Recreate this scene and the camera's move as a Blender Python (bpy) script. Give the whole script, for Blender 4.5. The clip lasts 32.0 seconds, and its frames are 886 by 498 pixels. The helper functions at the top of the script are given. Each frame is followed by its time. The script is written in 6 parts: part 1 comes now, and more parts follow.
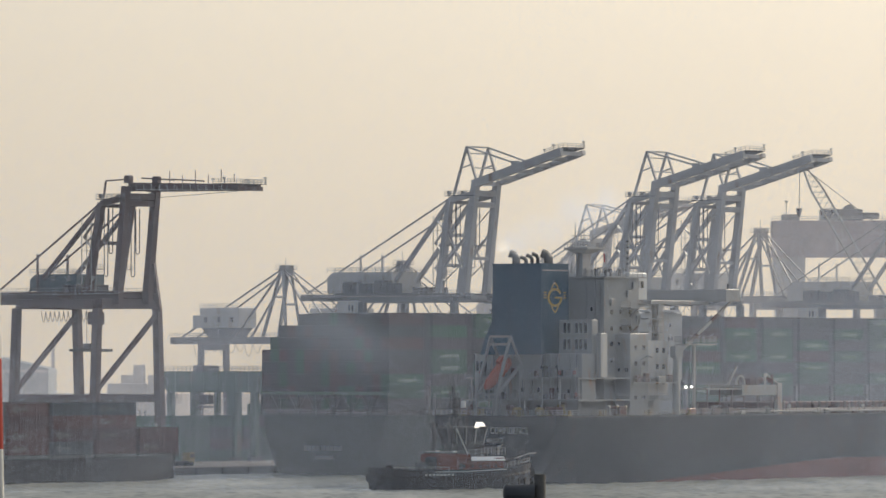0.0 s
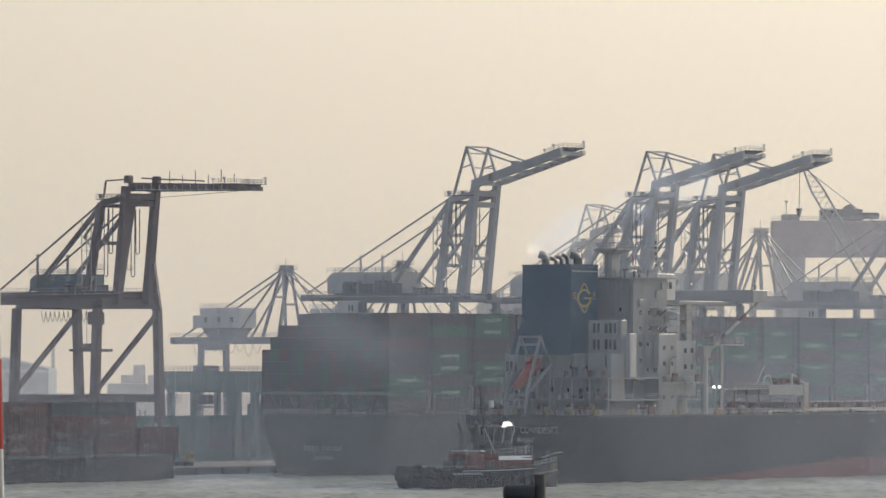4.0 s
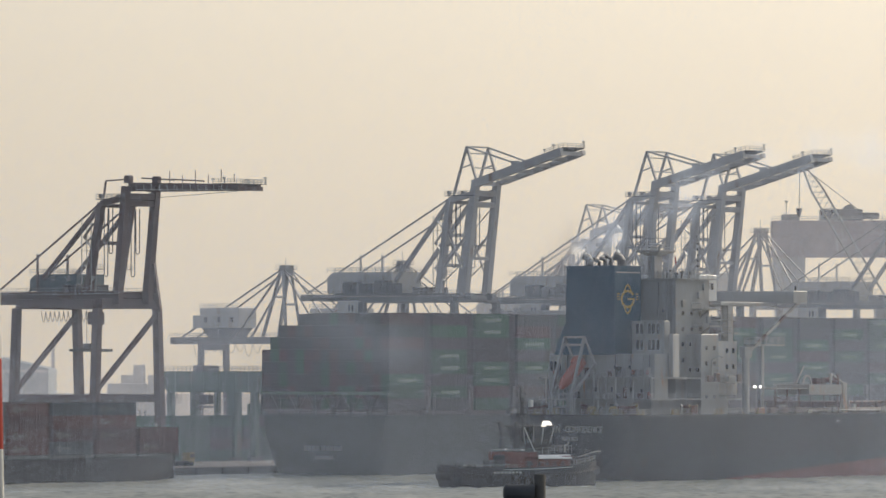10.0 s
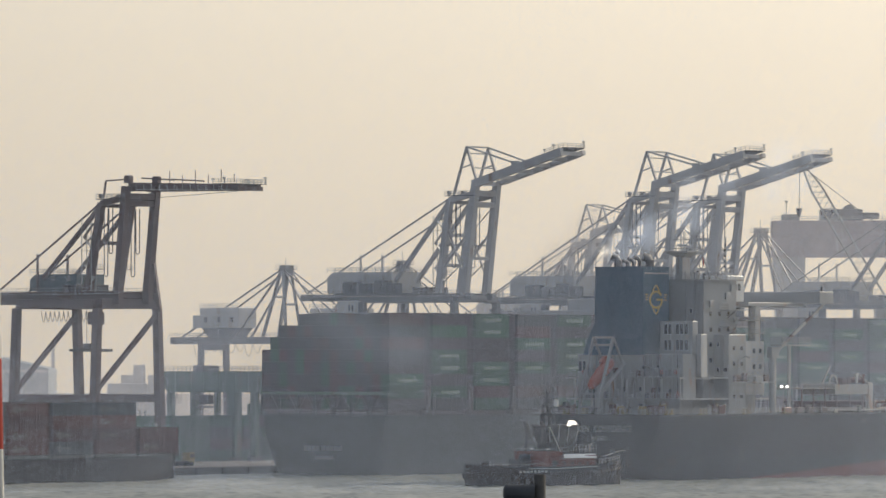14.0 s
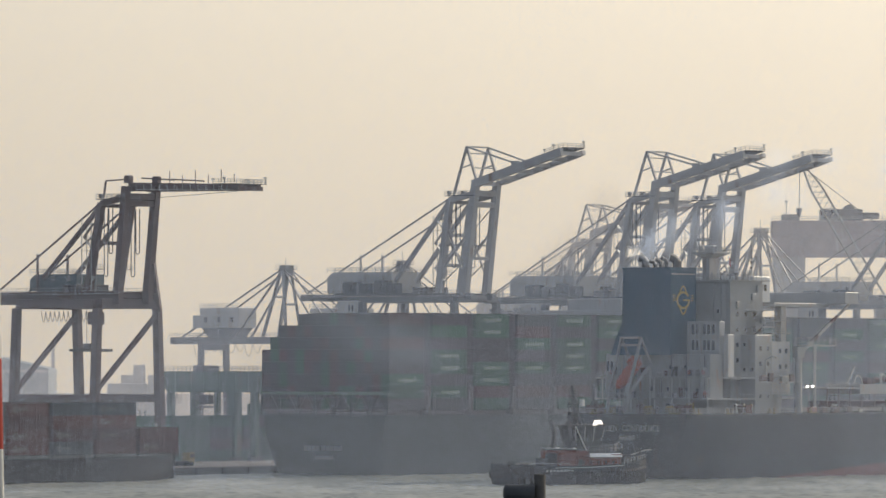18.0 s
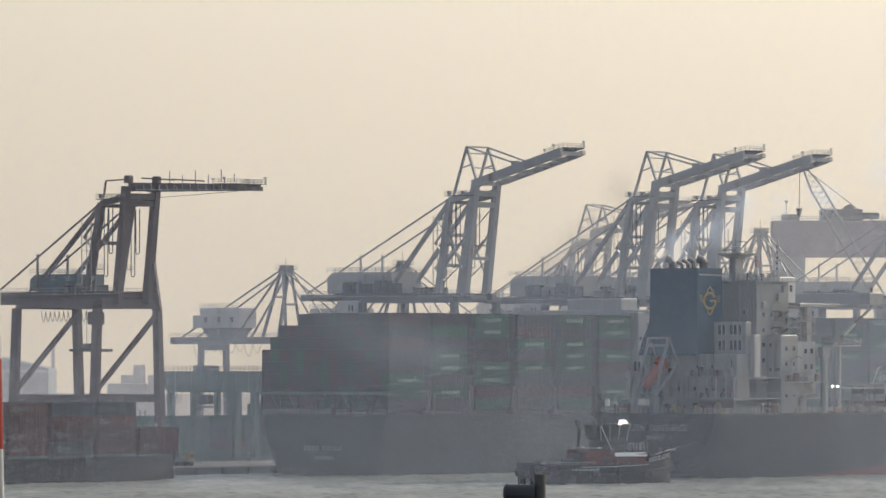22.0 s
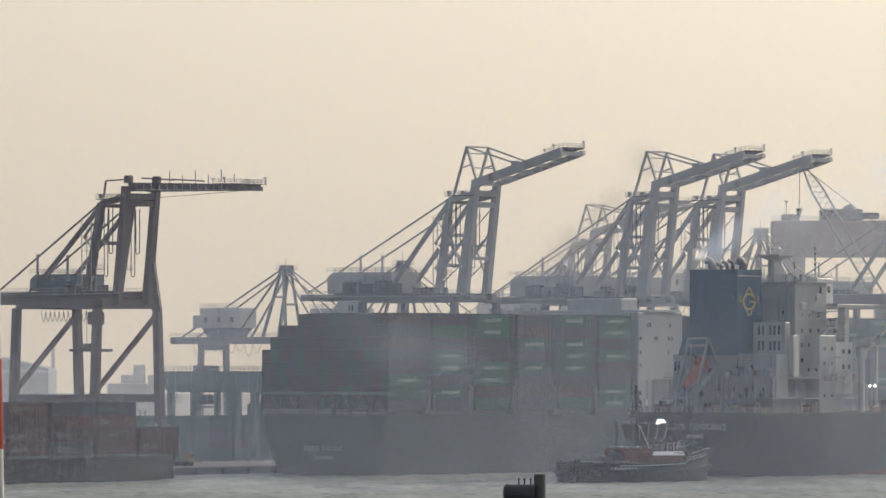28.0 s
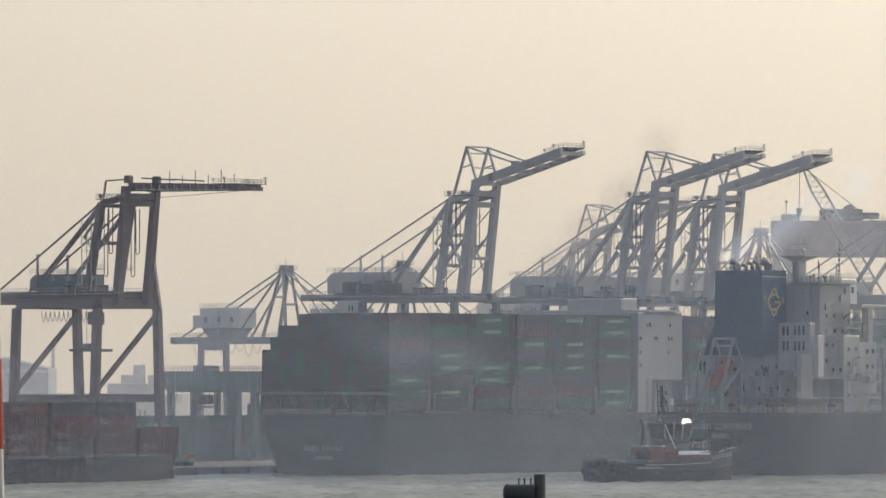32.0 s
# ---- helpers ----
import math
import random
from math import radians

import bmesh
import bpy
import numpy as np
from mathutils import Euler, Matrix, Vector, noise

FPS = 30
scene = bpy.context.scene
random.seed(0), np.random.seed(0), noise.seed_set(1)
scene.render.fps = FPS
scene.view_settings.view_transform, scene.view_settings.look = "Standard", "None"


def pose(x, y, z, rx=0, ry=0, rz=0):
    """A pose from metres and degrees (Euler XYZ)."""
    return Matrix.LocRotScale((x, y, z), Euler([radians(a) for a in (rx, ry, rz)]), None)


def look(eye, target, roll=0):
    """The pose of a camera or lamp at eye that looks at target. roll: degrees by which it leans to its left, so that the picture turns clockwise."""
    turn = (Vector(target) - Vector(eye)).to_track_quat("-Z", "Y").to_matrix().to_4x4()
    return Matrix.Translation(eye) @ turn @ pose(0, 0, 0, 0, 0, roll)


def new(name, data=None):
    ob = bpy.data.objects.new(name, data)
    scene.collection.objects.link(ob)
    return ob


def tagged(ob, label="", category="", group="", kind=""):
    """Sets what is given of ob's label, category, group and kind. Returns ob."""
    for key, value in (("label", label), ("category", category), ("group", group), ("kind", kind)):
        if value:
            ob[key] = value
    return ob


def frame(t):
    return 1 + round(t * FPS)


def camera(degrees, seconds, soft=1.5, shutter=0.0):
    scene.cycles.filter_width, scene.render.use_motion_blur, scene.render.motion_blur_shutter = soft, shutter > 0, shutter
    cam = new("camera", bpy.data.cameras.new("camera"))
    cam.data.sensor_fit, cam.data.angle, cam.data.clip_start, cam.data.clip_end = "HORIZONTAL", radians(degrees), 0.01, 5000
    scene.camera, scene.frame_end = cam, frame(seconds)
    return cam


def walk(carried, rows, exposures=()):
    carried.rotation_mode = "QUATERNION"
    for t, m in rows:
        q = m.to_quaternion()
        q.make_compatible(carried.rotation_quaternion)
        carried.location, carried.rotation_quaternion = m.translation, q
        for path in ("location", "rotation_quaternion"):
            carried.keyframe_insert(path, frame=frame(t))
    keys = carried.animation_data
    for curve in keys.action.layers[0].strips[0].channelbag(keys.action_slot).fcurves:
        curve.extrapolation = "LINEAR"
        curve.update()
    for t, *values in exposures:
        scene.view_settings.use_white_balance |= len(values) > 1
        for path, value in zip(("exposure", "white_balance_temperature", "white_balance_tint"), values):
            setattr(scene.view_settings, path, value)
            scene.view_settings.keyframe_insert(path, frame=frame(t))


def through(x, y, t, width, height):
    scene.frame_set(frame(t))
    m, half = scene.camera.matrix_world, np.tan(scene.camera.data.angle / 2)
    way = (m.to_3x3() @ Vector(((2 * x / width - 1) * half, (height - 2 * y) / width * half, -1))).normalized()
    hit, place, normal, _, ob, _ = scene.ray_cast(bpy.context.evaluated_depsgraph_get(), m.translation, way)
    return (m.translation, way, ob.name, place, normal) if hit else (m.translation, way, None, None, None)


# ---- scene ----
F_PX, EYE_Z = 10000.0, 24.0
cam = camera(2 * math.degrees(math.atan(784 / F_PX)), 32.0, soft=1.5)
TILT = math.degrees(math.atan(209 / F_PX))
walk(cam, [(0, pose(0, 0, EYE_Z, 90 + TILT, 0, 0)), (32, pose(0, 0, EYE_Z, 90 + TILT, 0, 0))],
     exposures=[(0, 0.0), (32, 0.0)])

# ---- world, sun ----
SUN_EL, SUN_AZ = 27.0, 42.0        # degrees above the horizon, and to the east of the line of sight
world = bpy.data.worlds.new("world")
scene.world = world
world.use_nodes = True
wn, wl = world.node_tree.nodes, world.node_tree.links
wn.clear()
sky = wn.new("ShaderNodeTexSky")
sky.sky_type, sky.sun_disc = "NISHITA", False
sky.sun_elevation, sky.sun_rotation = radians(SUN_EL), radians(SUN_AZ)
sky.air_density, sky.dust_density, sky.ozone_density = 1.4, 7.0, 0.6
# morning haze: cream towards the sun, where mist scatters forwards, dim and blue on the side away from it
_e, _a = radians(SUN_EL), radians(SUN_AZ)
SUN_DIR = (math.cos(_e) * math.sin(_a), math.cos(_e) * math.cos(_a), math.sin(_e))
tc = wn.new("ShaderNodeTexCoord")
sep = wn.new("ShaderNodeSeparateXYZ")
ramp = wn.new("ShaderNodeValToRGB")
ramp.color_ramp.elements[0].position, ramp.color_ramp.elements[0].color = 0.0, (10.2, 8.4, 5.7, 1)
ramp.color_ramp.elements[1].position, ramp.color_ramp.elements[1].color = 0.35, (6.2, 6.7, 7.4, 1)
mid = ramp.color_ramp.elements.new(0.065)
mid.color = (10.1, 9.05, 7.4, 1)
dot = wn.new("ShaderNodeVectorMath")
dot.operation = "DOT_PRODUCT"
dot.inputs[1].default_value = SUN_DIR
side = wn.new("ShaderNodeMapRange")
side.interpolation_type = "SMOOTHSTEP"
side.inputs["From Min"].default_value, side.inputs["From Max"].default_value = -0.14, 0.30
glow = wn.new("ShaderNodeMapRange")
glow.inputs["From Min"].default_value, glow.inputs["From Max"].default_value = 0.50, 0.76
glow.inputs["To Min"].default_value, glow.inputs["To Max"].default_value = 0.60, 1.14
away = wn.new("ShaderNodeMix")
away.data_type = "RGBA"
away.inputs["A"].default_value = (2.5, 3.05, 4.0, 1)
scl = wn.new("ShaderNodeVectorMath")
scl.operation = "SCALE"
mixw = wn.new("ShaderNodeMix")
mixw.data_type = "RGBA"
mixw.inputs["Factor"].default_value = 0.85
bg = wn.new("ShaderNodeBackground")
bg.inputs["Strength"].default_value = 0.1
wo = wn.new("ShaderNodeOutputWorld")
wl.new(tc.outputs["Generated"], sep.inputs[0])
wl.new(sep.outputs["Z"], ramp.inputs[0])
wl.new(tc.outputs["Generated"], dot.inputs[0])
wl.new(dot.outputs["Value"], side.inputs["Value"])
wl.new(dot.outputs["Value"], glow.inputs["Value"])
wl.new(ramp.outputs[0], scl.inputs[0])
wl.new(glow.outputs[0], scl.inputs["Scale"])
wl.new(side.outputs[0], away.inputs["Factor"])
wl.new(scl.outputs[0], away.inputs["B"])
wl.new(sky.outputs[0], mixw.inputs["A"])
wl.new(away.outputs["Result"], mixw.inputs["B"])
wl.new(mixw.outputs["Result"], bg.inputs["Color"])
wl.new(bg.outputs[0], wo.inputs[0])
sun = new("sun", bpy.data.lights.new("sun", "SUN"))
sun.data.energy, sun.data.angle, sun.data.color = 4.0, radians(0.6), (1.0, 0.86, 0.68)
sun.matrix_world = look([300 * c for c in SUN_DIR], (0, 0, 0))


# ---- materials ----
def material(name, color, rough=0.6, metal=0.0, grain=3.0, stain=0.12, var=0.25, bump=0.1, streak=0.0, rust=None, spec=0.4, each=0.0):
    """A worn surface: base colour with stains, grain, vertical streaks and patches of rust."""
    m = bpy.data.materials.new(name)
    m.use_nodes = True
    n, l = m.node_tree.nodes, m.node_tree.links
    b = n["Principled BSDF"]
    b.inputs["Roughness"].default_value, b.inputs["Metallic"].default_value = rough, metal
    b.inputs["Specular IOR Level"].default_value = spec
    t = n.new("ShaderNodeTexCoord")

    def tex(scale, stretch=(1, 1, 1), detail=5):
        mp = n.new("ShaderNodeMapping")
        mp.inputs["Scale"].default_value = stretch
        tx = n.new("ShaderNodeTexNoise")
        tx.inputs["Scale"].default_value, tx.inputs["Detail"].default_value = scale, detail
        l.new(t.outputs["Object"], mp.inputs[0])
        l.new(mp.outputs[0], tx.inputs["Vector"])
        return tx.outputs[0]

    def mix(fac, a, c, kind="MIX"):
        x = n.new("ShaderNodeMix")
        x.data_type, x.blend_type = "RGBA", kind
        for sock, val in (("Factor", fac), ("A", a), ("B", c)):
            if isinstance(val, (int, float)):
                x.inputs[sock].default_value = val
            elif isinstance(val, tuple):
                x.inputs[sock].default_value = (*val, 1)
            else:
                l.new(val, x.inputs[sock])
        return x.outputs["Result"]

    def ramp2(src, lo, hi):
        r = n.new("ShaderNodeMapRange")
        r.inputs["From Min"].default_value, r.inputs["From Max"].default_value = lo, hi
        l.new(src, r.inputs["Value"])
        return r.outputs[0]

    dark = tuple(c * (1 - var) for c in color)
    light = tuple(min(1, c * (1 + var)) for c in color)
    col = mix(ramp2(tex(stain), 0.3, 0.7), dark, light)
    col = mix(0.35, col, mix(ramp2(tex(grain, detail=8), 0.3, 0.7), dark, light))
    if streak:
        col = mix(ramp2(tex(1.0, (0.7, 0.7, 0.05)), 0.55, 0.8), col, tuple(c * (1 - streak) for c in color))
    if rust:
        col = mix(ramp2(tex(0.45, (1, 1, 0.25), 8), 0.60, 0.74), col, rust)
    if each:
        info = n.new("ShaderNodeObjectInfo")
        hs = n.new("ShaderNodeHueSaturation")
        v = n.new("ShaderNodeMath")
        v.operation, v.inputs[1].default_value, v.inputs[2].default_value = "MULTIPLY_ADD", each, 1 - each / 2
        l.new(info.outputs["Random"], v.inputs[0])
        l.new(v.outputs[0], hs.inputs["Value"])
        l.new(col, hs.inputs["Color"])
        col = hs.outputs[0]
    l.new(col, b.inputs["Base Color"])
    if bump:
        bp = n.new("ShaderNodeBump")
        bp.inputs["Strength"].default_value, bp.inputs["Distance"].default_value = bump, 0.05
        l.new(tex(grain * 1.5, detail=8), bp.inputs["Height"])
        l.new(bp.outputs[0], b.inputs["Normal"])
    return m


def mist_material(name, color, through=0.5):
    """Droplets of mist or smoke: they scatter the light that falls on them, forwards and back."""
    m = bpy.data.materials.new(name)
    m.use_nodes = True
    n, l = m.node_tree.nodes, m.node_tree.links
    n.clear()
    o = n.new("ShaderNodeOutputMaterial")
    tl, df, mx = n.new("ShaderNodeBsdfTranslucent"), n.new("ShaderNodeBsdfDiffuse"), n.new("ShaderNodeMixShader")
    tl.inputs["Color"].default_value = df.inputs["Color"].default_value = (*color, 1)
    mx.inputs[0].default_value = 1 - through
    l.new(tl.outputs[0], mx.inputs[1])
    l.new(df.outputs[0], mx.inputs[2])
    l.new(mx.outputs[0], o.inputs[0])
    return m


STEEL_BROWN = material("weathered brown-grey crane paint", (0.135, 0.10, 0.10), 0.55, rust=(0.13, 0.06, 0.03), streak=0.3)
STEEL_TEAL = material("faded blue-green house paint", (0.06, 0.105, 0.12), 0.55, streak=0.3)
STEEL_GREY = material("light grey crane paint", (0.37, 0.365, 0.355), 0.5, streak=0.25, rust=(0.24, 0.17, 0.12))
STEEL_MID = material("mid-grey crane paint", (0.12, 0.115, 0.11), 0.5, streak=0.25, rust=(0.2, 0.14, 0.1))
STEEL_PALE = material("off-white crane paint", (0.43, 0.43, 0.41), 0.5, streak=0.25, rust=(0.3, 0.2, 0.14))
STEEL_SLATE = material("slate blue-grey crane paint", (0.075, 0.09, 0.10), 0.55, streak=0.3, rust=(0.13, 0.09, 0.06))
STEEL_DARK = material("dark machinery grey", (0.06, 0.062, 0.068), 0.5, streak=0.2)
STEEL_GREEN = material("dull green portal paint", (0.085, 0.16, 0.125), 0.55, streak=0.3, rust=(0.16, 0.10, 0.05))
STEEL_PURPLE = material("faded plum gantry paint", (0.36, 0.30, 0.31), 0.55, streak=0.2)
GALV = material("galvanised rail steel", (0.33, 0.34, 0.35), 0.45, 0.3)
CABLE = material("greased wire rope", (0.05, 0.05, 0.05), 0.6)
HULL_DARK = material("black-green ship plating", (0.030, 0.045, 0.045), 0.6, grain=1.0, stain=0.06, streak=0.35, var=0.3, bump=0.02, spec=0.2)
HULL_BLACK = material("black hull paint with scuffs", (0.019, 0.023, 0.029), 0.6, bump=0.02, spec=0.2, grain=1.2, stain=0.07, streak=0.3, var=0.35, rust=(0.06, 0.045, 0.04))
HULL_RED = material("red antifouling paint", (0.13, 0.032, 0.03), 0.6, stain=0.1, streak=0.3)
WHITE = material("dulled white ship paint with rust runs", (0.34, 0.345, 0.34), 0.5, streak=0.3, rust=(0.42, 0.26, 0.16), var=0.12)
# Paler copy of WHITE: sunlight on casing, front house, wing support put into colour.
WHITE_SUNLIT_RUST = material("white ship paint with heavy rust runs, sunlight painted in", (0.56, 0.545, 0.52), 0.5, streak=0.35, rust=(0.40, 0.22, 0.14), var=0.15)
RAIL_GREY = material("greyed rail paint", (0.30, 0.305, 0.31), 0.55, streak=0.2)
PILE_DARK = material("weed-stained pile concrete", (0.13, 0.125, 0.12), 0.85, stain=0.6, streak=0.4, bump=0.3)
MARK_DIM = material("faded pale container marking", (0.16, 0.16, 0.16), 0.6)
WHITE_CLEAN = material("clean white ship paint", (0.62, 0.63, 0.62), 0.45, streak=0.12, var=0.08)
FUNNEL_BLUE = material("navy funnel paint", (0.021, 0.080, 0.135), 0.45, streak=0.3, var=0.2)
LOGO_GOLD = material("gold funnel mark", (0.42, 0.31, 0.10), 0.5)
GLASS_DARK = material("dark window glass", (0.04, 0.045, 0.05), 0.15, bump=0.0, spec=0.6)
ORANGE = material("orange rescue paint", (0.34, 0.075, 0.045), 0.45, var=0.15)
GLINT = material("sunlit aluminium sheet", (0.85, 0.83, 0.80), 0.40, 0.8, bump=0.03)
RED_DECK = material("red oxide deck gear", (0.09, 0.036, 0.03), 0.6, streak=0.2)
YELLOW = material("yellow safety paint", (0.28, 0.21, 0.07), 0.5)
RUBBER = material("black rubber", (0.02, 0.02, 0.021), 0.75)
CONCRETE = material("stained quay concrete", (0.20, 0.18, 0.155), 0.85, stain=0.08, bump=0.3)
QUAY_WALL = material("dark wet quay wall", (0.10, 0.10, 0.095), 0.8, stain=0.2, streak=0.4)
BUILDING = material("hazy blue sheet cladding", (0.13, 0.17, 0.20), 0.7, streak=0.15)
BUILDING_PALE = material("pale concrete facade", (0.42, 0.40, 0.38), 0.8)
TEXT_WHITE = material("worn white lettering paint", (0.24, 0.24, 0.24), 0.5, stain=0.8, var=0.4)
TEXT_GREEN = material("pale lettering on containers", (0.17, 0.26, 0.21), 0.5)
POST_GREY = material("grey lashing post paint", (0.09, 0.095, 0.10), 0.55, streak=0.3)
POLE_RED = material("red pole paint", (0.42, 0.03, 0.02), 0.5, grain=20, stain=2)
POLE_WHITE = material("white pole paint", (0.70, 0.69, 0.66), 0.5, grain=20, stain=2)
EARTH = material("dry grass and earth", (0.10, 0.105, 0.05), 0.95, grain=2, stain=0.3, bump=0.6)
FLAG_RED = material("red flag cloth", (0.45, 0.03, 0.03), 0.8)
LAMP = bpy.data.materials.new("lit deck lamp")
LAMP.use_nodes = True
LAMP.node_tree.nodes["Principled BSDF"].inputs["Emission Color"].default_value = (1.0, 0.96, 0.88, 1)
LAMP.node_tree.nodes["Principled BSDF"].inputs["Emission Strength"].default_value = 6.0
CONT = {
    "green": material("green container paint", (0.018, 0.080, 0.048), 0.6, streak=0.35, each=0.5, bump=0.03, spec=0.2),
    "maroon": material("maroon container paint", (0.062, 0.034, 0.034), 0.6, streak=0.35, each=0.5, bump=0.03, spec=0.2),
    "grey": material("slate container paint", (0.036, 0.042, 0.047), 0.6, streak=0.3, each=0.5, bump=0.03, spec=0.2),
    "blue": material("blue container paint", (0.034, 0.045, 0.068), 0.6, streak=0.3, each=0.5, bump=0.03, spec=0.2),
    "rust": material("brick-red container paint", (0.088, 0.036, 0.030), 0.6, streak=0.35, each=0.5, bump=0.03, spec=0.2),
}


# ---- mesh tools ----
class Geo:
    """Collects boxes, beams, tubes and plates into one mesh."""

    def __init__(self):
        self.v, self.f = [], []

    def add(self, verts, faces):
        k = len(self.v)
        self.v += [tuple(p) for p in verts]
        self.f += [tuple(i + k for i in f) for f in faces]
        return self

    def box(self, x0, x1, y0, y1, z0, z1):
        return self.add([(x, y, z) for z in (z0, z1) for y in (y0, y1) for x in (x0, x1)],
                        [(0, 2, 3, 1), (4, 5, 7, 6), (0, 1, 5, 4), (2, 6, 7, 3), (0, 4, 6, 2), (1, 3, 7, 5)])

    def bbox(self, x0, x1, y0, y1, z0, z1, c=0.08):
        """A box with its upright and top edges cut off by c."""
        ring = lambda d: [(x0 + d, y0), (x1 - d, y0), (x1, y0 + d), (x1, y1 - d), (x1 - d, y1), (x0 + d, y1), (x0, y1 - d), (x0, y0 + d)]
        a = ring(c)
        top = [(min(max(x, x0 + c), x1 - c), min(max(y, y0 + c), y1 - c)) for x, y in ring(c * 1.8)]
        return self.loft([[(x, y, z0) for x, y in a], [(x, y, z1 - c) for x, y in a], [(x, y, z1) for x, y in top]])

    def beam(self, p, q, w, h=None, w2=None, h2=None):
        """A rectangular bar from p to q, w wide across and h deep; w2, h2 at q where it tapers."""
        p, q = Vector(p), Vector(q)
        h = w if h is None else h
        w2, h2 = (w if w2 is None else w2), (h if h2 is None else h2)
        d = (q - p).normalized()
        side = d.cross(Vector((0, 0, 1)))
        side = Vector((0, 1, 0)) if side.length < 0.05 else side.normalized()
        up = side.cross(d)
        vs = [c + side * (a * ww / 2) + up * (b * hh / 2) for c, ww, hh in ((p, w, h), (q, w2, h2)) for a, b in ((-1, -1), (1, -1), (1, 1), (-1, 1))]
        return self.add(vs, [(0, 1, 2, 3), (7, 6, 5, 4), (0, 4, 5, 1), (1, 5, 6, 2), (2, 6, 7, 3), (3, 7, 4, 0)])

    def tube(self, p, q, r, n=8, r2=None):
        p, q = Vector(p), Vector(q)
        r2 = r if r2 is None else r2
        d = (q - p).normalized()
        a = d.orthogonal().normalized()
        b = d.cross(a)
        ring = [a * math.cos(2 * math.pi * i / n) + b * math.sin(2 * math.pi * i / n) for i in range(n)]
        vs = [p + c * r for c in ring] + [q + c * r2 for c in ring]
        fs = [(i, (i + 1) % n, n + (i + 1) % n, n + i) for i in range(n)]
        return self.add(vs, fs + [tuple(reversed(range(n))), tuple(range(n, 2 * n))])

    def path(self, pts, r, n=6):
        """One bent round bar through the points."""
        pts = [Vector(p) for p in pts]
        rings, a = [], None
        for i, p in enumerate(pts):
            d = (pts[min(i + 1, len(pts) - 1)] - pts[max(i - 1, 0)]).normalized()
            a = d.orthogonal().normalized() if a is None else (a - d * a.dot(d)).normalized()
            b = d.cross(a)
            rings.append([p + a * (r * math.cos(2 * math.pi * k / n)) + b * (r * math.sin(2 * math.pi * k / n)) for k in range(n)])
        return self.loft(rings)

    def torus(self, c, big, small, m=16, n=8):
        """A ring standing upright in the x-z plane."""
        vs, fs = [], []
        for i in range(m):
            q = 2 * math.pi * i / m
            for j in range(n):
                s = 2 * math.pi * j / n
                w = big + small * math.cos(s)
                vs.append((c[0] + w * math.cos(q), c[1] + small * math.sin(s), c[2] + w * math.sin(q)))
                fs.append((i * n + j, (i + 1) % m * n + j, (i + 1) % m * n + (j + 1) % n, i * n + (j + 1) % n))
        return self.add(vs, fs)

    def loft(self, rings, cap=True, closed=True):
        n = len(rings[0])
        k = len(self.v)
        self.v += [tuple(p) for r in rings for p in r]
        for j in range(len(rings) - 1):
            for i in range(n if closed else n - 1):
                a, b = k + j * n + i, k + j * n + (i + 1) % n
                self.f.append((a, b, b + n, a + n))
        if cap:
            self.f.append(tuple(k + i for i in reversed(range(n))))
            self.f.append(tuple(k + (len(rings) - 1) * n + i for i in range(n)))
        return self

    def plate(self, poly, thick, axis):
        """A polygon given as 3D points, thickened along the vector axis."""
        a = Vector(axis).normalized() * thick
        return self.loft([[Vector(p) for p in poly], [Vector(p) + a for p in poly]])

    def rail(self, pts, height=1.1, step=2.0, r=0.05, bars=2):
        """A guard rail along a line of points: posts and bars."""
        for p, q in zip(pts, pts[1:]):
            p, q = Vector(p), Vector(q)
            k = max(1, round((q - p).length / step))
            for i in range(k + 1):
                c = p.lerp(q, i / k)
                self.beam(c, c + Vector((0, 0, height)), r * 2)
            for j in range(1, bars + 1):
                o = Vector((0, 0, height * j / bars))
                self.beam(p + o, q + o, r * 2)
        return self

    def mesh(self, name):
        me = bpy.data.meshes.new(name)
        me.from_pydata(self.v, [], self.f)
        bm = bmesh.new()
        bm.from_mesh(me)
        bmesh.ops.recalc_face_normals(bm, faces=bm.faces)
        bm.to_mesh(me)
        bm.free()
        return me

    def smooth(self, name, angle=40):
        me = self.mesh(name)
        me.polygons.foreach_set("use_smooth", [True] * len(me.polygons))
        me.set_sharp_from_angle(angle=radians(angle))
        return me


def part(name, geo, mat, parent=None, label=""):
    """One mesh object, under a thing or a part."""
    me = geo.mesh(name) if isinstance(geo, Geo) else geo
    if not me.materials:
        me.materials.append(mat)
    ob = new(name, me)
    if parent is not None:
        ob.parent = parent
    if label:
        ob["label"] = label
    return ob


def thing(name, m, label, category, group="", kind=""):
    ob = new(name)
    ob.empty_display_size = 1.0
    ob.matrix_basis = m
    return tagged(ob, label, category, group, kind)


def text_mesh(words, size, depth=0.03):
    cu = bpy.data.curves.new("lettering", "FONT")
    cu.body, cu.size, cu.extrude, cu.offset = words, size, depth, size * 0.02
    cu.space_character = 1.08
    cu.align_x, cu.align_y = "CENTER", "CENTER"
    ob = bpy.data.objects.new("lettering", cu)
    me = bpy.data.meshes.new_from_object(ob)
    bpy.data.objects.remove(ob)
    return me


def at_px(px, y):
    """East of the line of sight, for a bearing px at the distance y."""
    return (px - 784) * y / F_PX


def z_px(py, y):
    return EYE_Z + (650 - py) * y / F_PX


